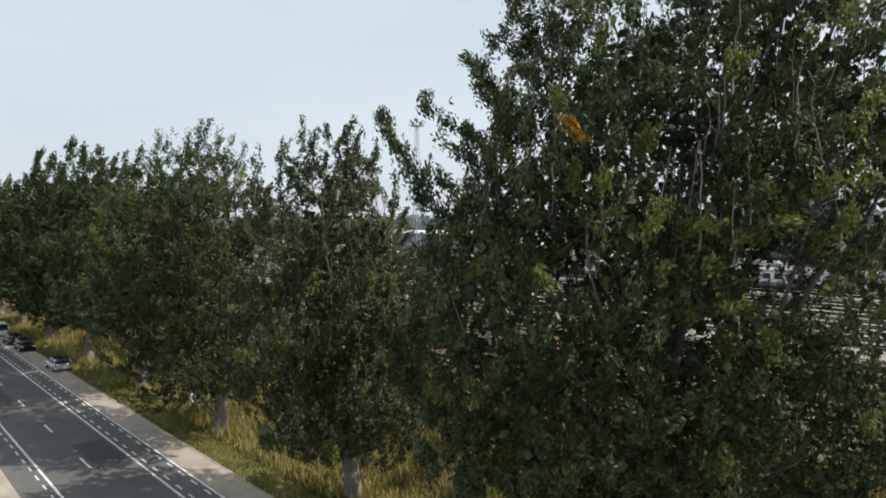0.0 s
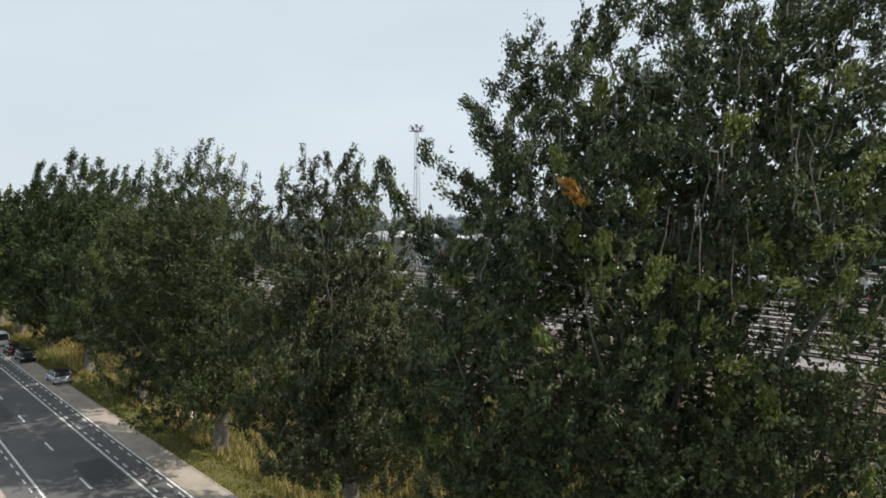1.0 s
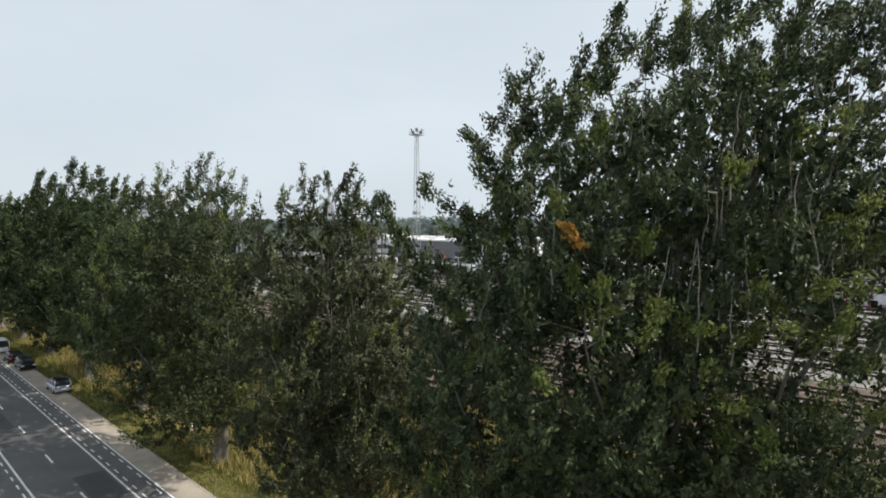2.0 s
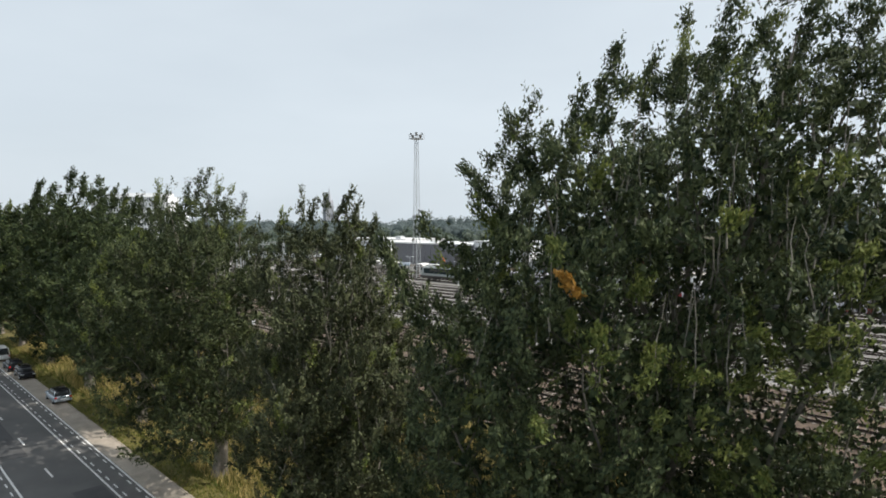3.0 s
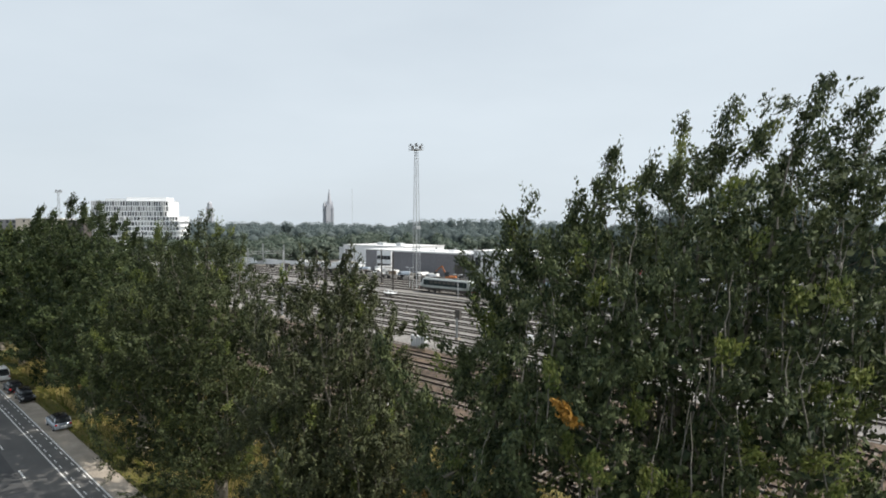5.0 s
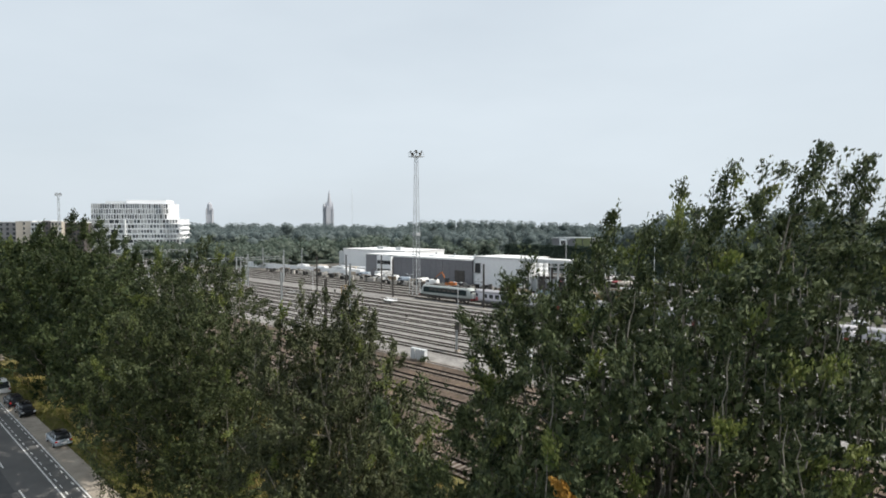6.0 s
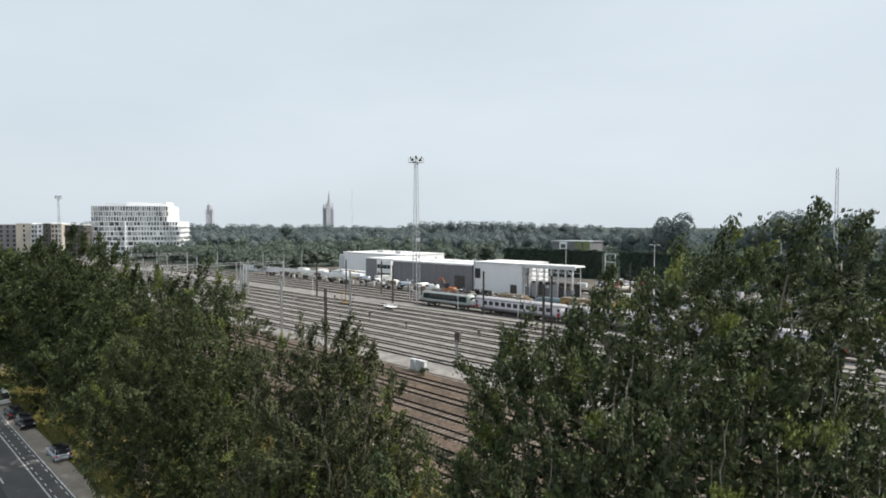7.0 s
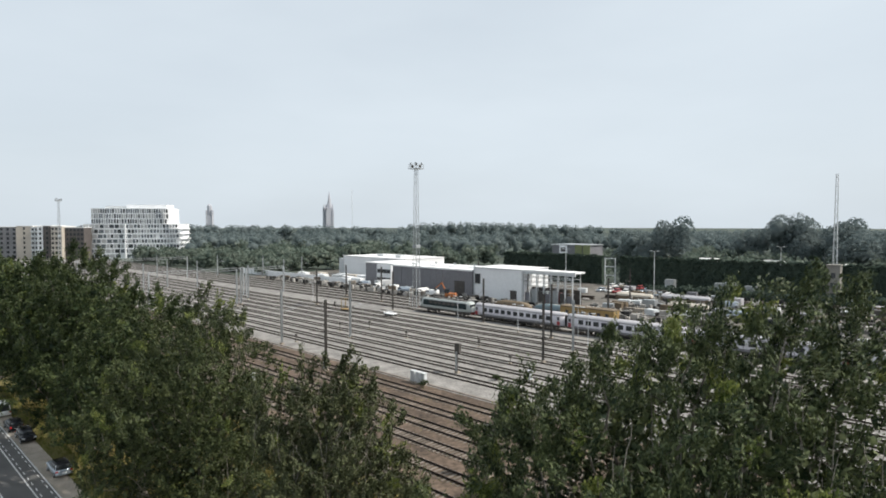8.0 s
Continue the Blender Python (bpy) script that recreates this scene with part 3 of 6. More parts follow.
def plant_row():
    # the tall tree beside the camera: rising towards one side, with loose boughs on the other
    line = ((-10.6, 10.5), (-9.6, 14.4), (-8.4, 16.4), (-7.0, 18.6), (-6.1, 20.6), (-5.6, 22.4), (-5.0, 23.4), (-4.4, 22.7), (-3.8, 23.4), (-2.8, 24.8), (-2.1, 24.1), (-0.7, 25.4), (0.0, 25.0), (0.6, 25.9), (2.2, 26.1), (2.8, 25.6), (3.3, 26.3), (3.7, 24.8), (4.5, 26.0), (5.2, 24.6), (7.0, 24.8), (9.6, 21.0))
    tall = crown_of(-0.2, -1.6, 10.0, 5.7, 3.6, line, 0.0, 0.06, 0.0, 2.8, ((0.0, 0.55), (0.3, 0.9), (0.45, 1.0), (0.72, 1.0), (0.86, 0.9), (1.0, 0.8)))
    leaders = [(-6.9, -2.8, 19.2), (-5.2, -2.6, 22.6), (-3.6, -3.4, 22.5), (-2.7, -1.6, 24.4), (-0.8, -3.8, 25.0), (0.6, -2.0, 25.6), (1.9, -4.2, 25.6), (3.2, -2.8, 26.4), (4.5, -3.6, 26.0), (5.9, -1.8, 24.6), (7.4, -3.2, 22.5), (-8.2, -3.4, 15.5), (-4.4, -5.4, 17.0), (2.0, -5.6, 18.5), (5.6, -5.4, 18.0), (-1.0, -5.8, 20.0)]
    boughs = (((-7.4, -3.2, 16.4), (-9.9, -3.2, 19.8), 11, 0.16), ((-7.0, -3.2, 16.0), (-9.2, -3.4, 18.1), 8, 0.2), ((-5.6, -2.8, 18.4), (-8.5, -2.8, 20.25), 11, 0.14), ((-5.6, -3.0, 17.6), (-7.9, -3.0, 19.1), 8, 0.16),
              ((-5.2, -1.6, 19.6), (-7.1, -0.8, 22.15), 10, 0.14), ((-5.4, -2.4, 19.0), (-6.9, -2.6, 20.9), 8, 0.18), ((-4.6, -2.6, 21.2), (-5.9, -2.6, 23.5), 8, 0.2), ((-6.4, -3.6, 16.8), (-8.3, -3.6, 18.2), 7, 0.2),
              ((-6.5, -2.5, 8.6), (-9.2, -2.5, 12.0), 16, 0.7), ((-6.0, -2.6, 7.4), (-8.6, -3.0, 10.0), 16, 0.7), ((-6.5, -3.0, 11.0), (-9.8, -3.0, 13.4), 16, 0.7))
    tops = ((-5.1, -2.3, 24.1), (-5.7, -2.4, 23.5), (-3.8, -3.0, 24.1), (-2.8, -3.0, 25.5), (-2.45, -2.2, 25.2), (-1.75, -3.2, 25.2), (-0.75, -3.3, 26.3), (-0.45, -2.6, 25.9), (0.5, -3.3, 26.7), (1.0, -2.8, 26.9), (1.4, -3.6, 26.8), (2.1, -3.4, 26.9), (2.7, -4.5, 27.1), (3.2, -3.4, 27.4), (3.0, -2.8, 26.7), (4.1, -3.2, 26.6), (4.5, -3.5, 27.1), (4.9, -3.0, 26.5), (6.0, -2.6, 26.0))
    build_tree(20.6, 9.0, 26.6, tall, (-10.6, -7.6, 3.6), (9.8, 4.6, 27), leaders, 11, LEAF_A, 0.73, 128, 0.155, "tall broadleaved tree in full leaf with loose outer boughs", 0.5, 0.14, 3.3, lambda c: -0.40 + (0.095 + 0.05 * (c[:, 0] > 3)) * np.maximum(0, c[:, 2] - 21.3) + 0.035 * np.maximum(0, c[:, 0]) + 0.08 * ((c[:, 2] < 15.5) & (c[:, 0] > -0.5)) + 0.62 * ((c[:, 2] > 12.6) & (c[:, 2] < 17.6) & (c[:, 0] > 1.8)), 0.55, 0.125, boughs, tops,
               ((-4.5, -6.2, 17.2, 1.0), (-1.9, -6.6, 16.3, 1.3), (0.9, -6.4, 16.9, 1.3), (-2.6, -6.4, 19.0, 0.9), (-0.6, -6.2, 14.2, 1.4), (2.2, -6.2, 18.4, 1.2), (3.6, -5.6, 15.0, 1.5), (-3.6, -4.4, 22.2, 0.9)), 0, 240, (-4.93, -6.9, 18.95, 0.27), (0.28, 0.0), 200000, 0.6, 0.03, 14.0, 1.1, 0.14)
    # the smaller brownish tree
    line = ((-7.0, 14.0), (-6.0, 17.2), (-4.8, 19.0), (-3.2, 19.2), (-1.8, 20.6), (-0.4, 20.2), (0.9, 20.6), (2.0, 18.8), (3.4, 17.4), (4.8, 14.2), (5.6, 10))
    build_tree(21.8, 29.0, 21.4, crown_of(-0.2, -2.8, 5.3, 5.2, 2.7, line, 0.45, 0.2, 0.2, 2.0, ((0.0, 0.78), (0.2, 1.0), (0.6, 1.0), (0.85, 0.8), (1.0, 0.5))), (-7.2, -8.2, 2.7), (5.6, 2.6, 22), [(-1.8, -3.4, 20.2), (0.8, -3.8, 20.2), (-4.2, -3.0, 18.0), (2.6, -2.6, 17.0), (-0.6, -6.0, 18.0), (-4.2, -4.0, 12.0), (3.8, -3.4, 11.0), (-1.0, 0.6, 17.0), (-2.4, -6.8, 10.0), (1.6, -6.6, 9.0)], 21, LEAF_C, 0.64, 84, 0.19,
               "smaller roadside tree with thin brownish foliage and bare twigs", 0.5, 0.16, 2.6, lambda c: np.clip(-0.38 + 0.07 * (c[:, 2] - 14), -0.4, 0.12), 0.8, 0.11, (), [(x, -4.2, z) for x, z in ((-2.9, 20.6), (-1.9, 21.9), (-1.3, 21.3), (-0.6, 21.5), (0.1, 21.2), (0.6, 21.8), (1.1, 21.3), (1.9, 20.3), (3.0, 18.9), (-4.4, 20.2))], (), 150, 50, None, (0.15, 0.0), 80000, 0.7, 0.02, 8.0, 1.3)
    # the broad olive tree
    line = ((-8.4, 12.5), (-7.0, 15.5), (-5.6, 18.8), (-4.0, 21.2), (-2.6, 22.0), (-1.4, 21.6), (0.4, 22.8), (1.6, 22.2), (3.2, 21.4), (4.6, 20.0), (5.6, 17.0), (6.4, 12))
    build_tree(21.6, 46.4, 24.4, crown_of(-0.7, -2.6, 7.0, 7.0, 1.8, line, 0.34, 0.22, 1.2, 2.0, ((0.0, 0.75), (0.2, 1.0), (0.6, 1.0), (0.85, 0.85), (1.0, 0.5))), (-8.4, -9.9, 3.0), (6.6, 4.4, 24), [(0.4, -3.0, 22.4), (-2.6, -2.6, 21.6), (3.0, -2.6, 20.6), (-5.0, -3.4, 17.0), (5.0, -3.0, 15.0), (0.0, -6.4, 17.0), (-3.6, -6.6, 11.0), (3.2, -6.6, 11.0), (-1.0, 2.6, 18.0), (-5.6, -0.6, 11.0)], 31, LEAF_OLIVE, 0.74, 92, 0.19,
               "broad roadside tree with dense olive green foliage", 0.55, 0.15, 3.4, 0.0, 0.9, 0.14, (), [(x, -3.4, z) for x, z in ((-2.9, 23.2), (-2.2, 23.0), (-0.8, 23.1), (0.2, 23.9), (0.7, 24.0), (1.5, 23.3), (2.4, 22.9), (3.4, 22.3), (-4.2, 22.2))], (), 12, 0, None, (0.2, 0.0), 70000, 0.3, 0.02, 7.0, 1.5)
    # the rest of the row
    for i, (q, h) in enumerate(((64.1, 22.6), (82.0, 25.6), (101.0, 23.2), (119.0, 23.2), (137.0, 23.2), (156.0, 23.8), (175.0, 24.0))):
        line = ((-8.4, h * 0.62), (-6.4, h * 0.84), (-4.2, h * 0.93), (-2.6, h * 0.91), (-0.4, h * 0.985), (1.2, h * 0.95), (3.0, h * 0.96), (5.0, h * 0.87), (7.2, h * 0.72), (8.4, h * 0.5))
        gap, per, size = (0.92, 90, 0.26) if q < 70 else (1.1, 84, 0.32) if q < 90 else (1.4, 70, 0.46) if q < 110 else (1.9, 46, 0.66)
        build_tree(21.8, q, h, crown_of(0.2, -1.0, 7.6, 7.8, 4.5 if q < 70 else 3.2, line, 0.4 if q < 70 else 0.34, 0.25, 0.35), (-8.4, -9.0, 3.2), (8.4, 7.0, h), [(0.4, -1, h - 2), (-3.4, -1.6, h - 3.4), (3.6, -1.0, h - 3.6), (-6.0, -1, h * 0.6), (6.0, -1, h * 0.55), (0.4, -6.2, h * 0.6), (-3.4, -5.6, h * 0.45), (3.4, 4.6, h * 0.6), (-3.4, 4.6, h * 0.6)], 41 + i, LEAF_B, gap, per, size,
                   "broad roadside tree with dark green foliage", 0.5, 0.15, 4.2, 0.0 if q < 110 else -0.9, 1.05 * gap, 0.18 * gap, (), [(x, -1.5, h * k) for x, k in ((-4.4, 0.985), (-3.0, 0.96), (-0.6, 1.03), (0.6, 1.01), (2.6, 1.0), (4.4, 0.95))] if q < 110 else (), (), 0, 0, None, (0.2, 0.0), 50000, 0.3, -0.02, 4.0 if q < 90 else 2.0, 1.8)
    line = ((-6.5, 14), (-3, 22), (0, 24.5), (3, 22), (6.5, 14))
    build_tree(21.2, -10.5, 25.0, crown_of(0, 0, 6.0, 6.0, 3.4, line), (-6.5, -6.5, 3.4), (6.5, 6.5, 25), [(0, 0, 23), (-3, 1, 20), (3, -1, 20), (0, 4, 16), (0, -4, 16)], 71, LEAF_A, 1.5, 40, 0.45, "tall broadleaved roadside tree in full leaf", 0.55, 0.15, 3.0, -0.8, 1.2, 0.35)


plant_row()


# ---------------------------------------------------------------- grass on the verge and the slope
def blades(name, n, p0, p1, q0, q1, tall, wide, material, seed, label, patch=0.0):
    rng = np.random.default_rng(seed)
    p, q = rng.uniform(p0, p1, n), q0 + (q1 - q0) * rng.random(n) ** 1.3
    if patch:
        keep = np.array([noise.noise(Vector((a * 0.5, b * 0.25, seed))) > patch for a, b in zip(p, q)])
        p, q = p[keep], q[keep]
        n = len(p)
    x, y = p * math.cos(THETA) - q * math.sin(THETA), p * math.sin(THETA) + q * math.cos(THETA)
    z = np.array([bank(a) if a < 33.5 else YARD for a in p])
    h = tall * rng.uniform(0.45, 1.15, n) * (0.75 + 0.5 * np.array([noise.noise(Vector((a * 0.7, b * 0.4, 3.0 + seed))) for a, b in zip(p, q)]))
    a = rng.uniform(0, 2 * math.pi, n)
    w = wide * rng.uniform(0.6, 1.4, n)
    v = np.empty((n, 3, 3))
    v[:, 0] = np.stack([x - w * np.cos(a), y - w * np.sin(a), z - 0.03], 1)
    v[:, 1] = np.stack([x + w * np.cos(a), y + w * np.sin(a), z - 0.03], 1)
    v[:, 2] = np.stack([x + rng.normal(0, 0.3, n) * h, y + rng.normal(0, 0.3, n) * h, z + h], 1)
    me = bpy.data.meshes.new(name)
    me.vertices.add(3 * n)
    me.vertices.foreach_set("co", v.astype(np.float32).ravel())
    me.loops.add(3 * n)
    me.loops.foreach_set("vertex_index", np.arange(3 * n, dtype=np.int32))
    me.polygons.add(n)
    me.polygons.foreach_set("loop_start", np.arange(0, 3 * n, 3, dtype=np.int32))
    me.materials.append(material)
    me.update(calc_edges=True)
    return tagged(new(name, me), label, "grass", kind="stuff")


blades("verge_grass", 46000, 18.25, 23.5, 14, 130, 0.28, 0.035, GREEN_GRASS, 3, "short green grass on the road verge")
blades("tall_grass", 14000, 20.2, 30.0, 6, 130, 0.9, 0.045, GREEN_GRASS, 9, "tall green grass and weeds under the trees", 0.0)
blades("trackside_weeds", 14000, 33.6, 61.5, 5, 120, 0.35, 0.03, GREEN_GRASS, 6, "patchy weeds between the old sidings", 0.22)
blades("tall_grass", 70000, 20.6, 33.5, 2, 130, 1.05, 0.04, DRY_GRASS, 4, "tall dry golden grass under the trees")


# ---------------------------------------------------------------- shrubs, hedges, woods
def clump(rng, centre, r, n, shell=0.75):
    """Leaf centres of one uneven crown."""
    d = rng.normal(size=(n, 3))
    d /= np.linalg.norm(d, axis=1)[:, None]
    d[:, 2] = np.where(d[:, 2] < -0.5, -d[:, 2], d[:, 2])
    k = rng.normal(size=(9, 3))
    k /= np.linalg.norm(k, axis=1)[:, None]
    bulge = 0.72 + 0.5 * np.clip((d @ k.T).max(1) - 0.45, 0, 1)
    g = (shell + (1 - shell) * rng.random(n))[:, None] * bulge[:, None]
    return np.array(centre)[None] + d * g * np.array(r)[None]


def shrub(p, q, r, h, seed, leaf=LEAF_B, n=1000, size=0.22, label="low wild shrub beside the tracks"):
    rng = np.random.default_rng(seed)
    ob = thing("shrub", pose(*at(p, q), bank(p) if p < 34 else YARD), label, "shrub", "shrubs beside the tracks")
    v, f = [], []
    for _ in range(7):
        a = rng.uniform(0, 6.28)
        tube(bend((0, 0, -0.05), (r * 0.6 * math.cos(a), r * 0.6 * math.sin(a), h * 0.8), 0.1, 4), [0.04, 0.03, 0.025, 0.015, 0.006], 4, v, f)
    mesh_ob("stem", v, f, TWIG, ob)
    pts = np.concatenate([clump(rng, (r * 0.5 * math.cos(a), r * 0.5 * math.sin(a), h * u), (r * 0.6, r * 0.6, h * 0.4), n // 6, 0.4) for a, u in zip(rng.uniform(0, 6.28, 6), rng.uniform(0.4, 0.68, 6))])
    leaves_mesh("foliage", pts, size, rng, leaf, ob)
    return ob


def plant_shrubs():
    rng = np.random.default_rng(8)
    for i in range(26):
        shrub(rng.uniform(29.5, 34.0), 6 + 4.2 * i + rng.uniform(-1.5, 1.5), rng.uniform(1.0, 2.0), rng.uniform(1.2, 3.0), 100 + i, (LEAF_B, LEAF_A, LEAF_C)[i % 3])


plant_shrubs()
for i, (p, q, r, h) in enumerate(((24.6, 31.5, 0.8, 1.6), (25.8, 26.5, 1.1, 1.9), (27.0, 22.5, 1.2, 1.7), (24.2, 23.0, 0.9, 1.3), (28.4, 29.5, 1.3, 2.0), (26.4, 36.0, 1.0, 1.5), (23.6, 92.0, 1.3, 2.0), (22.8, 87.5, 1.1, 1.7))):
    shrub(p, q, r, h, 190 + i, (LEAF_RUST, LEAF_C)[i % 2], 900, 0.15, "dry rusty-brown shrub in the tall grass")
for i, (p, q, r, h) in enumerate(((60.6, 38.5, 0.9, 1.3), (59.0, 33.0, 1.2, 2.2), (58.6, 31.0, 1.0, 1.9), (61.2, 45.0, 0.7, 0.9), (50.6, 44, 0.8, 1.0), (46.4, 30, 1.0, 1.3), (38.2, 33, 1.3, 1.8), (38.0, 25, 1.2, 1.6), (34.8, 28, 1.4, 2.0), (59.6, 62, 0.8, 1.1), (60.2, 74, 0.9, 1.3), (70, 57, 0.7, 0.9))):
    shrub(p, q, r, h, 160 + i, (LEAF_C, LEAF_B)[i % 2], 700, 0.17, "small wild shrub growing between the tracks")


def woods(name, label, spots, leaf, seed, n, size, category="woods"):
    """Many crowns as one object: a lumpy core each, clothed in leaves."""
    rng = np.random.default_rng(seed)
    ball = bmesh.new()
    bmesh.ops.create_icosphere(ball, subdivisions=1, radius=1.0)
    bv = np.array([v.co for v in ball.verts])
    bf = np.array([[v.index for v in f.verts] for f in ball.faces])
    ball.free()
    pts, cv, cf, out = [], [], [], []
    for x, y, z, h, r in spots:
        for k in range(5):
            o = rng.normal(0, 0.4, 3)
            c, e = np.array((x + o[0] * r, y + o[1] * r, z + h * (0.30 + 0.11 * k))), np.array((r * 0.8, r * 0.8, h * 0.32))
            pts.append(clump(rng, c, e, n // 5, 0.8))
            out.append((pts[-1] - c) / e + np.array((0, 0, 0.35)))
            cf.append(bf + sum(len(u) for u in cv))
            cv.append(c + bv * e * 0.55 * rng.uniform(0.85, 1.15, (len(bv), 1)))
    ob = leaves_mesh(name, np.concatenate(pts), size, rng, leaf, aspect=0.9, face=np.concatenate(out))
    tagged(ob, label, category, kind="stuff")
    core = mesh_ob("inner_foliage", np.concatenate(cv).tolist(), np.concatenate(cf).tolist(), leaf, ob, "", True)
    core["kind"] = "stuff"
    return ob


def clipped_hedge(q0, q1, seed):
    """A tall clipped hedge: a leafy block with a level top and slightly uneven faces."""
    rng = np.random.default_rng(seed)
    n = int((q1 - q0) * 420)
    q = rng.uniform(q0, q1, n)
    a = rng.uniform(-1, 1, n)
    face = rng.random(n)
    top = 11.2 + 0.25 * np.sin(q * 0.9 + seed) + 0.2 * np.sin(q * 2.3)
    h = np.where(face < 0.28, top - 0.5 * rng.random(n) ** 2, top * rng.random(n))
    p = 217 + np.where(face < 0.28, a * 1.6, np.sign(a) * (1.55 + 0.18 * np.sin(q * 1.7 + h) - 0.5 * rng.random(n) ** 2))
    pts = np.stack([p * math.cos(THETA) - q * math.sin(THETA), p * math.sin(THETA) + q * math.cos(THETA), YARD + h], 1)
    ob = leaves_mesh("tall_hedge", pts, 0.62, rng, LEAF_HEDGE_HAZE, aspect=0.8)
    tagged(ob, "tall dark clipped hedge behind the works yard", "hedge", kind="stuff")
    v, f = [], []
    for i, x in enumerate(np.linspace(q0 + 0.4, q1 - 0.4, 40)):
        v += [(*at(217 + e, x), YARD + z) for e, z in ((-1.3, -0.2), (-1.3, 10.6), (1.3, 10.6), (1.3, -0.2))]
        if i:
            f += [(4 * i - 4 + k, 4 * i - 3 + k, 4 * i + 1 + k, 4 * i + k) for k in range(3)]
    f += [(3, 2, 1, 0), (156, 157, 158, 159)]
    mesh_ob("inner_foliage", v, f, LEAF_HEDGE_HAZE, ob)["kind"] = "stuff"


def plant_woods():
    rng = np.random.default_rng(9)
    spots = []
    while len(spots) < 230:
        x = rng.uniform(-460, 520)
        y = rng.uniform(380, 520) + 0.1 * abs(x)
        u = x / y * 1061 + 784
        if u < 330 and y < 490:
            continue
        h = 18.6 + 4.0 * noise.noise(Vector((u / 62, 0, 0))) + (y - 400) * 0.01 - (1.0 if u > 950 else 0)
        spots.append((x, y, 3.5, h + rng.uniform(-1.5, 1.2), rng.uniform(6, 10)))
    ridge = []
    for i in range(210):
        x, y = -760 + 1560 * (i + rng.random()) / 210, rng.uniform(850, 950)
        top = np.interp(x / y, [-0.74, -0.43, -0.31, -0.21, -0.12, -0.08, -0.04, 0.02, 0.11, 0.2, 0.27, 0.34, 0.74], [27, 31.5, 30, 29, 27.5, 23, 33, 35.5, 34, 31, 27, 22, 21])
        ridge.append((x, y, 2.0, (top - 2) / 1.06 + rng.uniform(-1.2, 0.6), rng.uniform(8, 14)))
    woods("distant_woods", "long wooded ridge on the hazy horizon", ridge, LEAF_FAR_HAZE, 16, 300, 1.9)
    woods("far_woods", "far woods behind the railway yard, coloured pale for haze", spots, LEAF_FAR_HAZE, 12, 640, 1.0)
    clipped_hedge(24, 114.4, 31)
    clipped_hedge(121.7, 172, 32)
    low = [(*at(200 + rng.uniform(-2, 2), 28 + 2.6 * i), YARD - 0.6, rng.uniform(3.0, 4.6), 2.2) for i in range(26)]
    woods("low_scrub", "low dark scrub in front of the tall hedge", low, LEAF_HEDGE_HAZE, 13, 300, 0.7, "scrub")
    spots = [(*at(300, 190), YARD, 20, 8), (*at(296, 126), YARD, 27.0, 9), (*at(292, 134), YARD, 25, 8), (*at(340, 90), YARD, 28.0, 10), (*at(334, 79), YARD, 27.0, 9), (*at(332, 103), YARD, 21, 8), (*at(300, 152), YARD, 20, 9), (*at(336, 70), YARD, 26.5, 9), (*at(342, 82), YARD, 28.5, 10), (*at(330, 63), YARD, 25, 8), (*at(320, 55), YARD, 22, 10), (*at(330, 40), YARD, 22, 10)]
    woods("distant_trees", "large round trees beyond the hedge", spots, LEAF_FAR_HAZE, 14, 2600, 0.95, "trees")
    places = [(rng.uniform(168, 270), rng.uniform(215, 400)) for _ in range(95)]
    low = [(*at(p, q), YARD - 1, rng.uniform(9, 15), rng.uniform(5, 8)) for p, q in places if p > 204 or q > 246]
    low += [(*at(rng.uniform(232, 420), rng.uniform(-10, 215)), YARD - 1, rng.uniform(7, 12), rng.uniform(5, 8)) for _ in range(90)]
    low += [(*at(rng.uniform(138, 175), rng.uniform(258, 430)), YARD - 1, rng.uniform(7, 11), rng.uniform(4, 6)) for _ in range(60)]
    woods("young_woods", "low dark woodland beyond the tracks", low, LEAF_WOOD_HAZE, 15, 220, 1.5)


plant_woods()


# ---------------------------------------------------------------- railway tracks
OLD_TRACKS = [36.0, 40.1, 44.4, 48.5, 52.9, 57.2]
NEW_TRACKS = [67.0, 71.2, 75.6, 80.0, 84.5, 89.0, 93.5, 98.0, 102.4, 113.0, 117.5, 122.0, 126.5, 131.0]


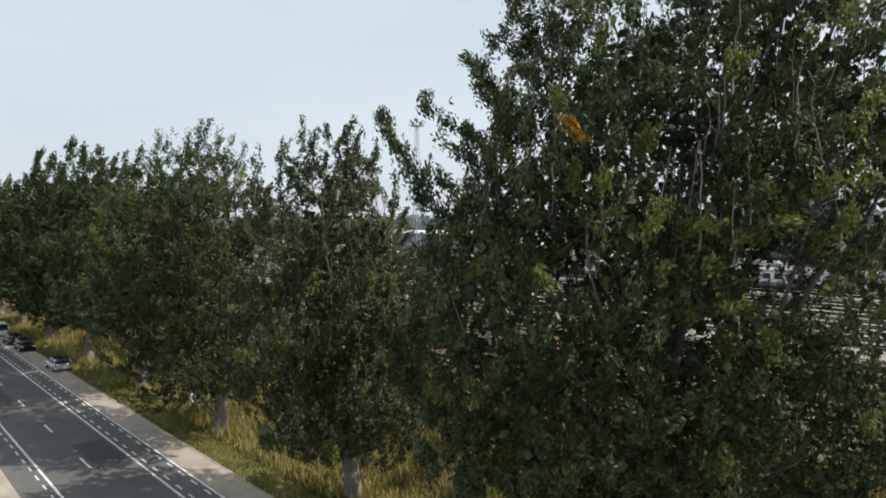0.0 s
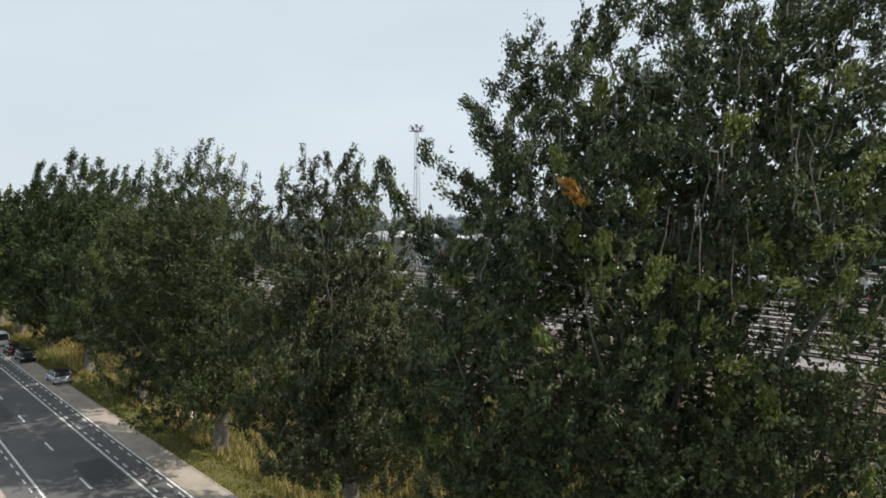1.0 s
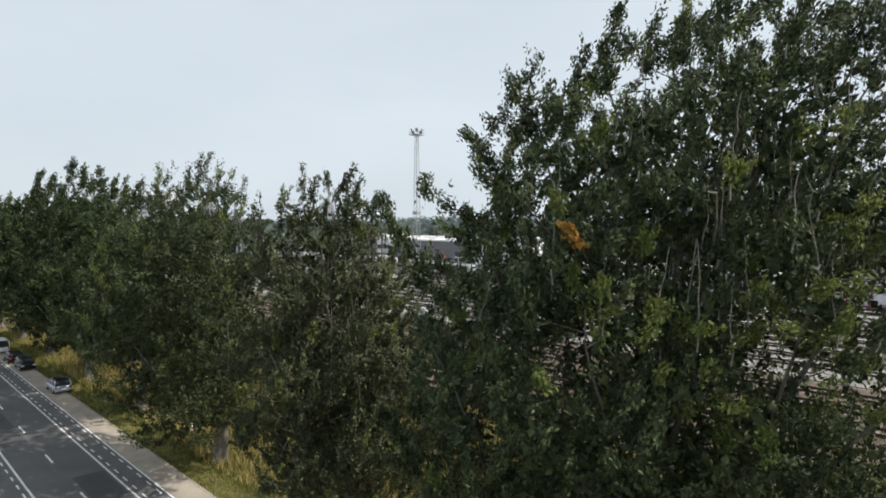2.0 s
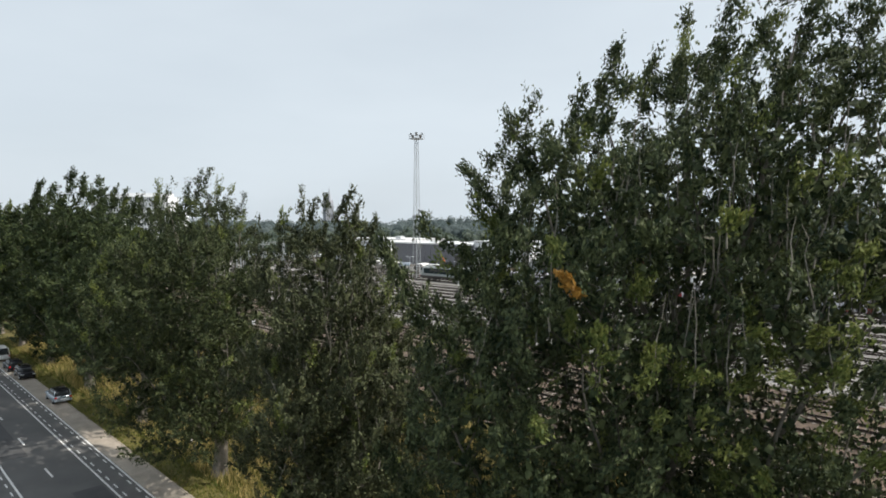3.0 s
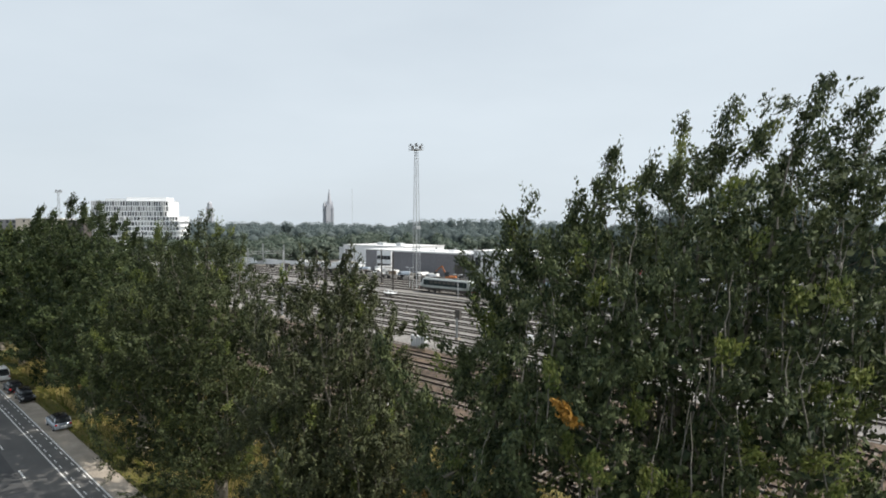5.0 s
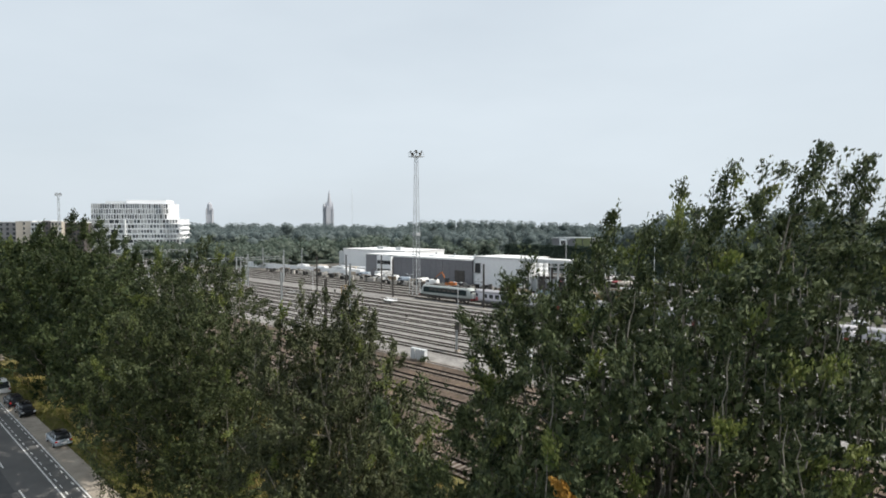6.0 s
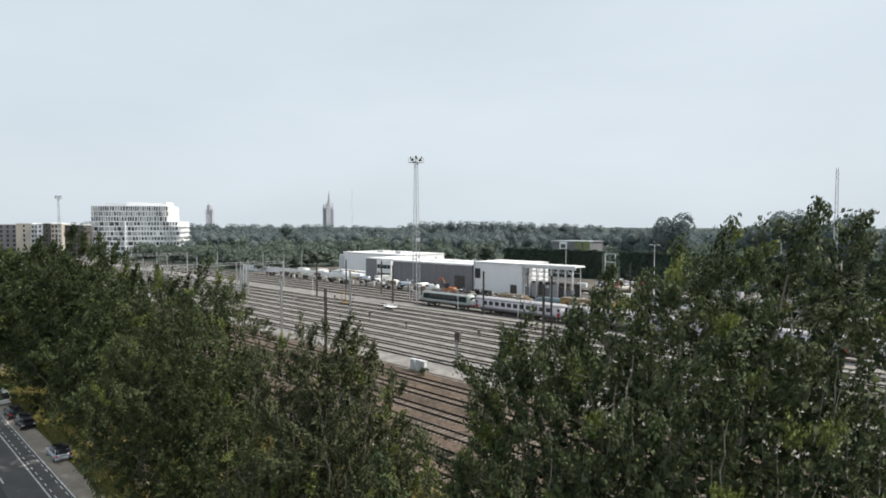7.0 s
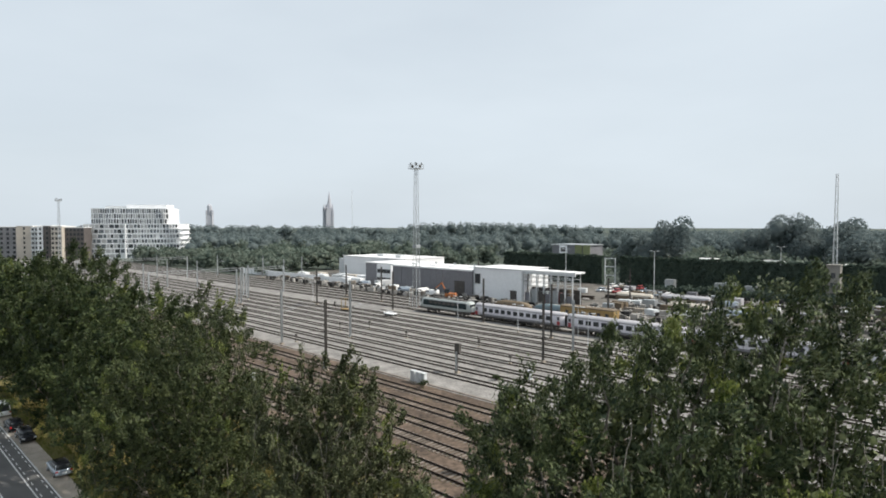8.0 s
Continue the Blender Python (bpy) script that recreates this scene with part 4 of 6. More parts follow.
def build_track(p, q0, q1, label, z):
    track = thing("railway_track", pq(p, 0, z), label, "railway track", "tracks of the railway yard")
    prof = [(-0.07, 0.0), (-0.07, 0.02), (-0.015, 0.05), (-0.015, 0.12), (-0.036, 0.13), (-0.036, 0.165), (0.036, 0.165), (0.036, 0.13), (0.015, 0.12), (0.015, 0.05), (0.07, 0.02), (0.07, 0.0)]
    for side in (-0.755, 0.755):
        v = [(x, side + y, h + 0.10) for x in (q0, q1) for y, h in prof]
        n = len(prof)
        f = [(k, k + 1, n + k + 1, n + k) for k in range(n - 1)]
        mesh_ob("rail", v, f, RAIL, track)
    # Dark strips along both rails colour in rust staining and the rails' shadow.
    for side in (-0.755, 0.755):
        v = [(x, side + y, 0.045) for x in np.linspace(q0, q1, 40) for y in ((-0.11, 0.11) if p < 62 else (-0.085, 0.085))]
        mesh_ob("rail_stain_and_shade", v, [(2 * k, 2 * k + 1, 2 * k + 3, 2 * k + 2) for k in range(39)], DARK_BALLAST, track)
    sink = 0.0 if 43 < p < 46 else 0.05 if p < 62 else 0.075

    def sleeper(x, v, f):
        b = len(v)
        v += [(x + a * 0.12, c * 1.28, h) for h in (-0.05, 0.11 - sink) for a, c in ((-1, -1), (1, -1), (1, 1), (-1, 1))]
        f += [(b + 4, b + 5, b + 6, b + 7), (b, b + 1, b + 5, b + 4), (b + 1, b + 2, b + 6, b + 5), (b + 2, b + 3, b + 7, b + 6), (b + 3, b, b + 4, b + 7)]

    v, f = [], []
    near = range(int((8 - q0) / 0.62), int((62 - q0) / 0.62)) if p < 58 else ()
    for k in range(int((min(q1, 330) - q0) / 0.62)):
        if k not in near:
            sleeper(q0 + 0.62 * k, v, f)
    mesh_ob("sleeper_bed", v, f, SLEEPER if p < 62 else SLEEPER_PALE, track)["kind"] = "stuff"
    one = None
    for k in near:
        if one is None:
            v, f = [], []
            sleeper(0, v, f)
            one = mesh_ob("sleeper", v, f, SLEEPER_ONE, track)
            piece = one
        else:
            piece = new("sleeper", one.data)
            piece.parent = track
        piece.location = (q0 + 0.62 * k, 0, 0)
    return track


for p in OLD_TRACKS:
    build_track(p, -60, 420, "rusty siding on brown ballast", YARD - 0.03)
for p in NEW_TRACKS:
    build_track(p, -60, 560, "railway track on pale grey ballast", YARD - 0.01)


# ---------------------------------------------------------------- masts and lamps
def lattice_mast(p, q, height, label, wide=1.6, head=True, z=YARD, material=GALV):
    mast = thing("floodlight_mast" if head else "radio_mast", pq(p, q, z), label, "mast")
    n = int(height / 2.4)
    legs = []
    for sx, sy in ((-1, -1), (1, -1), (1, 1), (-1, 1)):
        a = (sx * wide / 2, sy * wide / 2, 0)
        b = (sx * wide * 0.22, sy * wide * 0.22, height)
        part("leg", rod(a, b, 0.09, 0.06, 6), material, mast)
        legs.append((Vector(a), Vector(b)))
    bm = bmesh.new()
    for i in range(n):
        for k in range(4):
            (a0, b0), (a1, b1) = legs[k], legs[(k + 1) % 4]
            lo, hi = a0.lerp(b0, i / n), a1.lerp(b1, (i + 1) / n)
            rod(lo, hi, 0.035, None, 4, bm)
            rod(a0.lerp(b0, (i + 1) / n), hi, 0.03, None, 4, bm)
    part("bracing", bm, material, mast)
    if head:
        part("rest_platform", box(0, 0, height * 0.43, 1.7, 1.7, 0.9, 0.1), material, mast)
        part("platform", box(0, 0, height - 0.1, 3.2, 3.2, 0.15), material, mast)
        bm = bmesh.new()
        for sx, sy in ((-1, -1), (1, -1), (1, 1), (-1, 1)):
            rod((sx * 1.5, sy * 1.5, height), (sx * 1.5, sy * 1.5, height + 1.2), 0.04, None, 5, bm)
        for h in (0.6, 1.2):
            for k in range(4):
                c = [(-1.5, -1.5), (1.5, -1.5), (1.5, 1.5), (-1.5, 1.5)]
                rod((*c[k], height + h), (*c[(k + 1) % 4], height + h), 0.035, None, 5, bm)
        part("railing", bm, material, mast)
        for i in range(8):
            a = i * math.pi / 4
            part("floodlight", box(1.55 * math.cos(a), 1.55 * math.sin(a), height + 0.4 + 0.7 * (i % 2), 0.35, 0.65, 0.55, 0.05, turn=math.degrees(a)), DARK_STEEL, mast)
    return mast


lattice_mast(117, 125, 39.5, "tall grey lattice floodlight mast in the railway yard")
lattice_mast(98, 424, 38, "far grey lattice floodlight mast beside the tracks")
lattice_mast(221.3, 43.6, 39.5, "slim grey lattice radio mast beyond the hedge", 1.3, False, material=PALE_STEEL)


def contact_mast(p, q, height, label, arm=3.2, material=GALV, reach=1):
    m = thing("catenary_mast", pq(p, q, YARD), label, "catenary mast", "catenary masts of the yard")
    part("foundation", box(0, 0, -0.1, 0.7, 0.7, 0.45, 0.04), CONCRETE, m)
    bm = box(0, -0.15, 0.3, 0.3, 0.03, height)
    box(0, 0.15, 0.3, 0.3, 0.03, height, bm=bm)
    box(0, 0, 0.3, 0.03, 0.27, height, bm=bm)
    part("post", bm, material, m)
    part("cantilever", rod((0, 0, 6.4), (0, reach * arm, 6.9), 0.045, None, 6), material, m)
    part("stay", rod((0, 0, 7.9), (0, reach * arm * 0.9, 6.95), 0.03, None, 6), material, m)
    part("insulator", rod((0, reach * 0.5, 6.48), (0, reach * 0.9, 6.55), 0.10, None, 8), BROWN_BRICK, m)
    return m


def gantry(p0, p1, q, height):
    """A light lattice beam across several tracks on two posts."""
    m = thing("catenary_gantry", pq((p0 + p1) / 2, q, YARD), "grey steel catenary gantry across the tracks", "gantry", "catenary gantries of the yard")
    w = (p1 - p0) / 2
    for s in (-1, 1):
        part("post", box(0, s * w, -0.1, 0.35, 0.35, height + 0.9), GALV, m)
    bm = rod((0, -w, height), (0, w, height), 0.06, None, 6)
    rod((0, -w, height + 0.8), (0, w, height + 0.8), 0.06, None, 6, bm)
    n = int(w)
    for i in range(n):
        a, b = -w + 2 * w * i / n, -w + 2 * w * (i + 1) / n
        rod((0, a, height), (0, b, height + 0.8), 0.03, None, 4, bm)
    part("beam", bm, GALV, m)
    for i in range(1, 7):
        part("dropper", rod((0, -w + 2 * w * i / 7, height), (0, -w + 2 * w * i / 7, height - 1.6), 0.05, None, 5), DARK_STEEL, m)
    return m


for spot in ((66, 96, 187, 8.6), (97, 111, 187, 8.4), (66, 111, 268, 8.6)):
    gantry(*spot)


def pole_at(x, y, z=YARD, eye=28.6):
    """Where the yard is met by the line of sight from the highest camera place to a bearing and a fall (both as slopes)."""
    d = (eye - z) / y
    return x * d, d


def yard_pq(bearing, fall):
    x, y = pole_at(bearing, fall)
    return x * math.cos(THETA) + y * math.sin(THETA), -x * math.sin(THETA) + y * math.cos(THETA)


MASTS = [  # bearing and fall of the foot, height, dark or pale
    (-0.195, 0.245, 11.2, 1), (-0.154, 0.190, 11.8, 0), (-0.269, 0.200, 10.5, 0), (-0.083, 0.1434, 10.5, 1), (-0.102, 0.128, 10.5, 1), (0.069, 0.165, 10.5, 1),
    (0.170, 0.231, 11.4, 1), (0.183, 0.190, 11.0, 1), (-0.21, 0.133, 10.5, 1), (-0.337, 0.133, 10.5, 0), (-0.325, 0.124, 10.5, 0), (-0.344, 0.135, 10.5, 0), (-0.265, 0.106, 10.5, 0),
    (-0.161, 0.118, 10.0, 1), (-0.41, 0.106, 10.0, 0), (-0.46, 0.106, 10.0, 0), (-0.50, 0.115, 10.0, 0), (-0.477, 0.09, 10.0, 0), (-0.376, 0.086, 9.5, 0), (-0.30, 0.088, 9.5, 0), (-0.235, 0.09, 9.5, 0),
    (0.06, 0.103, 9.5, 1), (0.143, 0.128, 9.5, 1), (0.314, 0.13, 10.0, 1), (0.278, 0.17, 11.0, 1), (0.22, 0.215, 9.5, 0), (-0.55, 0.10, 10, 0), (-0.61, 0.105, 10, 0),
]
for bearing, fall, h, dark in MASTS:
    contact_mast(*yard_pq(bearing, fall), h, "dark steel catenary mast between the tracks" if dark else "pale galvanised catenary mast between the tracks", material=DARK_STEEL if dark else GALV, reach=1 if dark else -1)


def yard_lamp(p, q, height, label, thin=0.06):
    m = thing("yard_lamp", pq(p, q, YARD), label, "lamp post", "lamp posts of the yard")
    part("base", box(0, 0, -0.05, 0.4, 0.4, 0.35, 0.03), CONCRETE, m)
    part("post", rod((0, 0, 0.2), (0, 0, height), thin * 1.4, thin, 8), PALE_STEEL, m)
    for s in (-1, 1):
        part("arm", rod((0, 0, height - 0.05), (s * 0.9, 0, height + 0.1), 0.04, None, 6), PALE_STEEL, m)
        part("lantern", box(s * 1.1, 0, height + 0.02, 0.7, 0.35, 0.18, 0.04), PALE_STEEL, m)
    return m


for bearing, fall, h in ((0.026, 0.161, 6), (0.127, 0.180, 6), (-0.055, 0.138, 6), (0.245, 0.205, 6.5), (0.228, 0.19, 6.5), (-0.217, 0.129, 6)):
    yard_lamp(*yard_pq(bearing, fall), h, "slim pale lamp post beside the tracks", 0.05)
for bearing, fall, h in ((0.206, 0.111, 15), (0.354, 0.137, 16), (0.565, 0.10, 15)):
    yard_lamp(*yard_pq(bearing, fall), h, "tall pale lamp post in the works yard", 0.09)


# ---------------------------------------------------------------- signal, cabinets and yard furniture
def signal_post(p, q, turn=90):
    m = thing("railway_signal", pq(p, q, YARD, turn), "dark railway signal on a short post beside the track", "railway signal")
    part("base", box(0, 0, -0.05, 0.7, 0.7, 0.4, 0.03), CONCRETE, m)
    part("post", rod((0, 0, 0.3), (0, 0, 4.2), 0.10, 0.08, 8), DARK_STEEL, m)
    part("signal_head", box(-0.1, 0, 3.2, 0.5, 1.0, 1.6, 0.06), DARK_STEEL, m)
    part("ladder", box(0.25, 0, 0.3, 0.05, 0.4, 3.2), GALV, m)
    part("lens", rod((-0.35, 0, 4.3), (-0.42, 0, 4.3), 0.12, None, 12), LAMP_RED, m)
    return m


signal_post(*yard_pq(0.026, 0.249))
signal_post(*yard_pq(0.080, 0.152))
signal_post(*yard_pq(0.079, 0.425))


def cabinet(p, q, w=0.8, h=1.8, d=0.6, label="pale grey relay cabinet beside the track", body=None):
    m = thing("relay_cabinet", pq(p, q, YARD), label, "cabinet", "cabinets beside the track")
    part("plinth", box(0, 0, -0.05, w + 0.1, d + 0.1, 0.25), CONCRETE, m)
    part("body", box(0, 0, 0.2, w, d, h - 0.3, 0.03), body or PALE_STEEL, m)
    part("cap", box(0, 0, h - 0.1, w + 0.12, d + 0.12, 0.08, 0.02), body or PALE_STEEL, m)
    part("door", box(0, d / 2 + 0.01, 0.3, w - 0.12, 0.03, h - 0.5, 0.01), body or PALE_STEEL, m)
    return m


for dq in (0.0, 1.15, 2.2):
    a, b = yard_pq(-0.0475, 0.264)
    cabinet(a, b - dq)
cabinet(*yard_pq(0.148, 0.262), 0.7, 1.6, 0.6)
cabinet(*yard_pq(-0.196, 0.242), 0.6, 1.5, 0.5)
cabinet(*yard_pq(-0.318, 0.263), 0.5, 1.3, 0.5)


# ---------------------------------------------------------------- train
def bogie(parent, x):
    b = part("bogie", box(x, 0, 0.45, 3.4, 2.0, 0.45, 0.06), DARK_STEEL, parent)
    for dx in (-1.25, 1.25):
        bm = bmesh.new()
        for s in (-0.75, 0.75):
            rod((x + dx, s - 0.07, 0.46), (x + dx, s + 0.07, 0.46), 0.46, None, 18, bm)
        rod((x + dx, -0.75, 0.46), (x + dx, 0.75, 0.46), 0.08, None, 8, bm)
        part("wheelset", bm, DARK_STEEL, b)


def locomotive(p, q):
    m = thing("locomotive", pq(p, q, YARD + 0.26), "pale grey-green electric locomotive with a dark band", "locomotive")
    L = 19.0
    part("frame", box(0, 0, 0.85, L - 0.4, 2.7, 0.5, 0.05), DARK_STEEL, m)
    part("body", lathe([(-L / 2 + 0.2, L / 2 - 0.2, -1.45, 1.45, 1.3), (-L / 2, L / 2, -1.48, 1.48, 1.6), (-L / 2 + 0.1, L / 2 - 0.1, -1.48, 1.48, 2.5), (-L / 2 + 0.9, L / 2 - 0.9, -1.42, 1.42, 3.6), (-L / 2 + 1.4, L / 2 - 1.4, -1.1, 1.1, 3.85)], 24), LOCO_PALE, m, "", True)
    for s in (-1, 1):
        part("side_stripe", box(0, s * 1.47, 1.95, L - 3.4, 0.07, 1.4), LOCO_GREEN, m, "dark green band")
        part("roof_stripe", box(0, s * 1.40, 3.35, L - 3.0, 0.06, 0.2), CREAM, m, "pale grey edge")
        for i in range(7):
            part("side_grille", box(-4.8 + 1.6 * i, s * 1.49, 2.5, 1.25, 0.06, 0.65, 0.01), DARK_STEEL, m)
        part("cab_end", lathe([(s * L / 2 - 0.55, s * L / 2 + 0.06, -1.38, 1.38, 1.5), (s * L / 2 - 0.55, s * L / 2 + 0.05, -1.4, 1.4, 2.35)], 16), CREAM, m, "pale grey cab front")
        part("windscreen", box(s * (L / 2 - 0.50), 0, 2.55, 0.35, 2.3, 0.75, 0.05), GLASS, m)
        part("buffer_beam", box(s * (L / 2 - 0.1), 0, 0.9, 0.25, 2.6, 0.45, 0.03), RED, m)
        part("roof_equipment", box(s * 3.6, 0, 3.8, 3.0, 1.4, 0.35, 0.05), DARK_STEEL, m)
        bogie(m, s * 5.2)
    bm = rod((-1.0, 0, 3.9), (0.4, 0, 4.5), 0.04)
    rod((0.4, 0, 4.5), (-0.8, 0, 5.1), 0.035, None, 6, bm)
    rod((-0.8, -0.9, 5.1), (-0.8, 0.9, 5.1), 0.04, None, 6, bm)
    part("pantograph", bm, DARK_STEEL, m)
    part("roof", box(0, 0, 3.75, L - 4.2, 2.0, 0.14, 0.05), DARK_STEEL, m, "dark grey roof")
    return m


def coach(p, q):
    m = thing("railway_coach", pq(p, q, YARD + 0.26), "pale lilac-grey passenger coach with red doors", "railway coach", "coaches of the train")
    L = 26.0
    part("underframe", box(0, 0, 0.75, L - 1.0, 2.5, 0.45, 0.05), DARK_STEEL, m)
    # Black boxes added here stand for the shade below the coach body.
    for x, w in ((-4.6, 3.0), (-1.2, 2.2), (2.0, 3.2), (5.2, 1.8)):
        part("underframe_shade_box", box(x, 0, 0.25, w, 2.3, 0.6, 0.05), RUBBER, m)
    part("body", lathe([(-L / 2, L / 2, -1.42, 1.42, 1.1), (-L / 2, L / 2, -1.45, 1.45, 1.4), (-L / 2, L / 2, -1.45, 1.45, 3.2)], 24), COACH, m, "", True)
    part("roof", lathe([(-L / 2 + 0.02, L / 2 - 0.02, -1.44, 1.44, 3.18), (-L / 2 + 0.02, L / 2 - 0.02, -1.28, 1.28, 3.62), (-L / 2 + 0.02, L / 2 - 0.02, -0.8, 0.8, 3.88)], 24), COACH_ROOF, m, "dusty grey roof", True)
    for s in (-1, 1):
        for i in range(11):
            part("window", box(-9.2 + 1.84 * i, s * 1.44, 2.05, 1.25, 0.06, 0.95, 0.02), GLASS, m, "dark tinted window")
        for x in (-L / 2 + 1.1, L / 2 - 1.1):
            d = part("door", box(x, s * 1.44, 1.2, 0.9, 0.08, 2.0, 0.02), COACH, m)
            part("door_panel", box(x, s * 1.47, 1.22, 0.8, 0.06, 0.85, 0.02), RED, d, "red lower door panel")
            part("door_window", box(x, s * 1.47, 2.3, 0.6, 0.06, 0.7, 0.02), GLASS, d)
        part("band", box(0, s * 1.44, 1.12, L - 4.2, 0.06, 0.42), GREY_CLAD, m, "dark grey lower band")
        part("gangway", box(s * (L / 2 + 0.12), 0, 1.2, 0.3, 1.0, 2.2, 0.04), RUBBER, m)
        bogie(m, s * 9.2)
    return m


locomotive(113, 108.6)
for i in range(4):
    coach(113, 85.4 - 26.7 * i)


# ---------------------------------------------------------------- halls and sheds of the works yard
def window_row(parent, x0, x1, y, z, h, n, gap, material=GLASS, name="window"):
    w = (x1 - x0) / n
    for i in range(n):
        part(name, box(x0 + w * (i + 0.5), y, z, w - gap, 0.16, h), material, parent)


def works_halls():
    hall = thing("grey_hall", pq(146, 149, YARD), "long dark grey clad workshop hall with a pale roof", "hall")
    part("wall", box(0, -8.5, -0.2, 39, 17, 8.8), GREY_CLAD, hall)
    part("roof", box(0, -8.5, 8.6, 39.5, 17.5, 0.3), ROOF_WHITE, hall)
    for i in range(13):
        part("cladding_rib", box(-18 + 3 * i, 0.03, 0.1, 0.10, 0.08, 8.3), GREY_CLAD, hall)
    for i in range(4):
        part("rooflight", box(-14 + 9.5 * i, -7, 8.85, 3.5, 2.2, 0.5, 0.12), WHITE_CLAD, hall)
        part("roof_vent", rod((-10 + 9.5 * i, -12, 8.85), (-10 + 9.5 * i, -12, 9.9), 0.35, 0.3, 10), GALV, hall)
    part("gutter", box(0, 0.12, 8.4, 39.4, 0.25, 0.25), WHITE_CLAD, hall)
    part("gate", box(-14, 0.06, 0, 4.5, 0.12, 5.0), DARK_STEEL, hall)
    wh = thing("white_hall", pq(146.5, 119.4, YARD), "white clad end hall beside the grey workshop", "hall")
    part("wall", box(0, -7, -0.2, 19.2, 14, 10.0), WHITE_CLAD, wh)
    part("roof", box(0, -7, 9.8, 19.6, 14.4, 0.2), ROOF_WHITE, wh)
    part("door", box(-6.5, 0.06, 0, 2.4, 0.14, 3.4), DARK_STEEL, wh)
    part("gutter", box(0, 0.12, 9.6, 19.4, 0.2, 0.2), PALE_STEEL, wh)
    part("corner_post", box(9.4, 0.1, 0, 0.5, 0.3, 9.5), PALE_STEEL, wh)
    part("wall_sign", box(8.2, 0.1, 4.6, 2.6, 0.12, 3.2), GLASS, wh, "dark square panel")
    shed = thing("open_shed", pq(147, 100.8, YARD), "open steel shed with a pale flat roof and dark bays", "shed")
    part("roof", box(-0.5, -2.0, 9.6, 18.6, 5.2, 0.45), ROOF_WHITE, shed)
    part("fascia", box(-0.5, 0.4, 8.9, 18.6, 0.3, 0.7), PALE_STEEL, shed)
    part("back_wall", box(0, -4.4, 0, 17.4, 0.3, 4.6), DARK_STEEL, shed)
    for i in range(8):
        part("rear_post", box(-8.6 + 17.2 / 7 * i, -4.0, -0.1, 0.2, 0.2, 9.6), PALE_STEEL, shed)
    for z in (6.3, 7.7):
        part("girt", box(0, 0.2, z, 17.2, 0.16, 0.16), PALE_STEEL, shed)
        part("girt", box(0, -4.0, z, 17.2, 0.16, 0.16), PALE_STEEL, shed)
    for i in range(7):
        part("roof_tie", rod((-8.6 + 17.2 / 7 * i, 0.2, 7.8), (-8.6 + 17.2 / 7 * (i + 1), 0.2, 9.0), 0.05, None, 5), PALE_STEEL, shed)
    for s in (-1, 1):
        part("knee_brace", rod((s * 8.5, 0.2, 7.1), (s * 6.9, 0.2, 8.9), 0.08, None, 6), PALE_STEEL, shed)
    for i in range(8):
        part("post", box(-8.6 + 17.2 / 7 * i, 0.2, -0.1, 0.24, 0.25, 9.1), PALE_STEEL, shed)
    for i in range(7):
        part("gate_panel", box(-8.6 + 17.2 / 7 * (i + 0.5), -0.3, 0.0, 1.9, 0.1, 3.2 + 0.6 * (i % 3)), (GREY_CLAD, DARK_STEEL, GALV)[i % 3], shed)
        part("glazing_bar", box(-8.6 + 17.2 / 7 * (i + 0.5), 0.1, 5.4 + 0.9 * (i % 2), 2.2, 0.12, 0.14), PALE_STEEL, shed)
    for i in range(16):
        part("stored_part", box(-7.8 + 1.04 * i, -1.4 - 0.75 * (i % 4), -0.05, 0.8, 0.8, 1.2 + 0.9 * ((i * 7) % 5), 0.05), (GALV, DARK_STEEL, RED, PALE_STEEL, TARP, GREY_CLAD)[(i * 5) % 6], shed)
    for i in range(3):
        part("rack_beam", box(0, -1.2, 2.0 + 1.6 * i, 17.0, 0.15, 0.15), GALV, shed)
    wing = thing("office_wing", pq(152, 184, YARD), "dark grey office wing with white window bands", "building")
    part("wall", box(0, -9, -0.2, 17, 18, 8.5), GREY_CLAD, wing)
    part("roof", box(0, -9, 8.3, 17.3, 18.3, 0.3), ROOF_WHITE, wing)
    part("white_bay", box(-4, 0.4, 0.2, 8.6, 1.2, 7.9), WHITE_CLAD, wing)
    for z in (1.6, 4.8):
        window_row(wing, -8, 0, 1.05, z, 1.5, 4, 0.25)
    far = thing("white_hall", pq(172, 213, YARD), "large white flat-roofed hall at the far end of the yard", "hall")
    part("wall", box(0, -12, -0.2, 44, 24, 8.8), WHITE_CLAD, far)
    part("roof", box(0, -12, 8.6, 44.4, 24.4, 0.4), ROOF_WHITE, far)
    part("side_bay", box(23.5, -4, 0, 4, 8, 7.6), PALE_STEEL, far)
    part("roof_unit", box(-12, -6, 9.0, 3.4, 2.4, 1.2, 0.08), PALE_STEEL, far)
    part("roof_unit", box(4, -9, 9.0, 4.4, 2.4, 1.0, 0.08), PALE_STEEL, far)
    wall = thing("boundary_wall", pq(142, 236, YARD), "long low white concrete wall along the tracks", "wall")
    for i in range(14):
        part("panel", box(-42 + 6.1 * i, 0, -0.1, 6.0, 0.25, 2.6), WHITE_CLAD, wall)


works_halls()


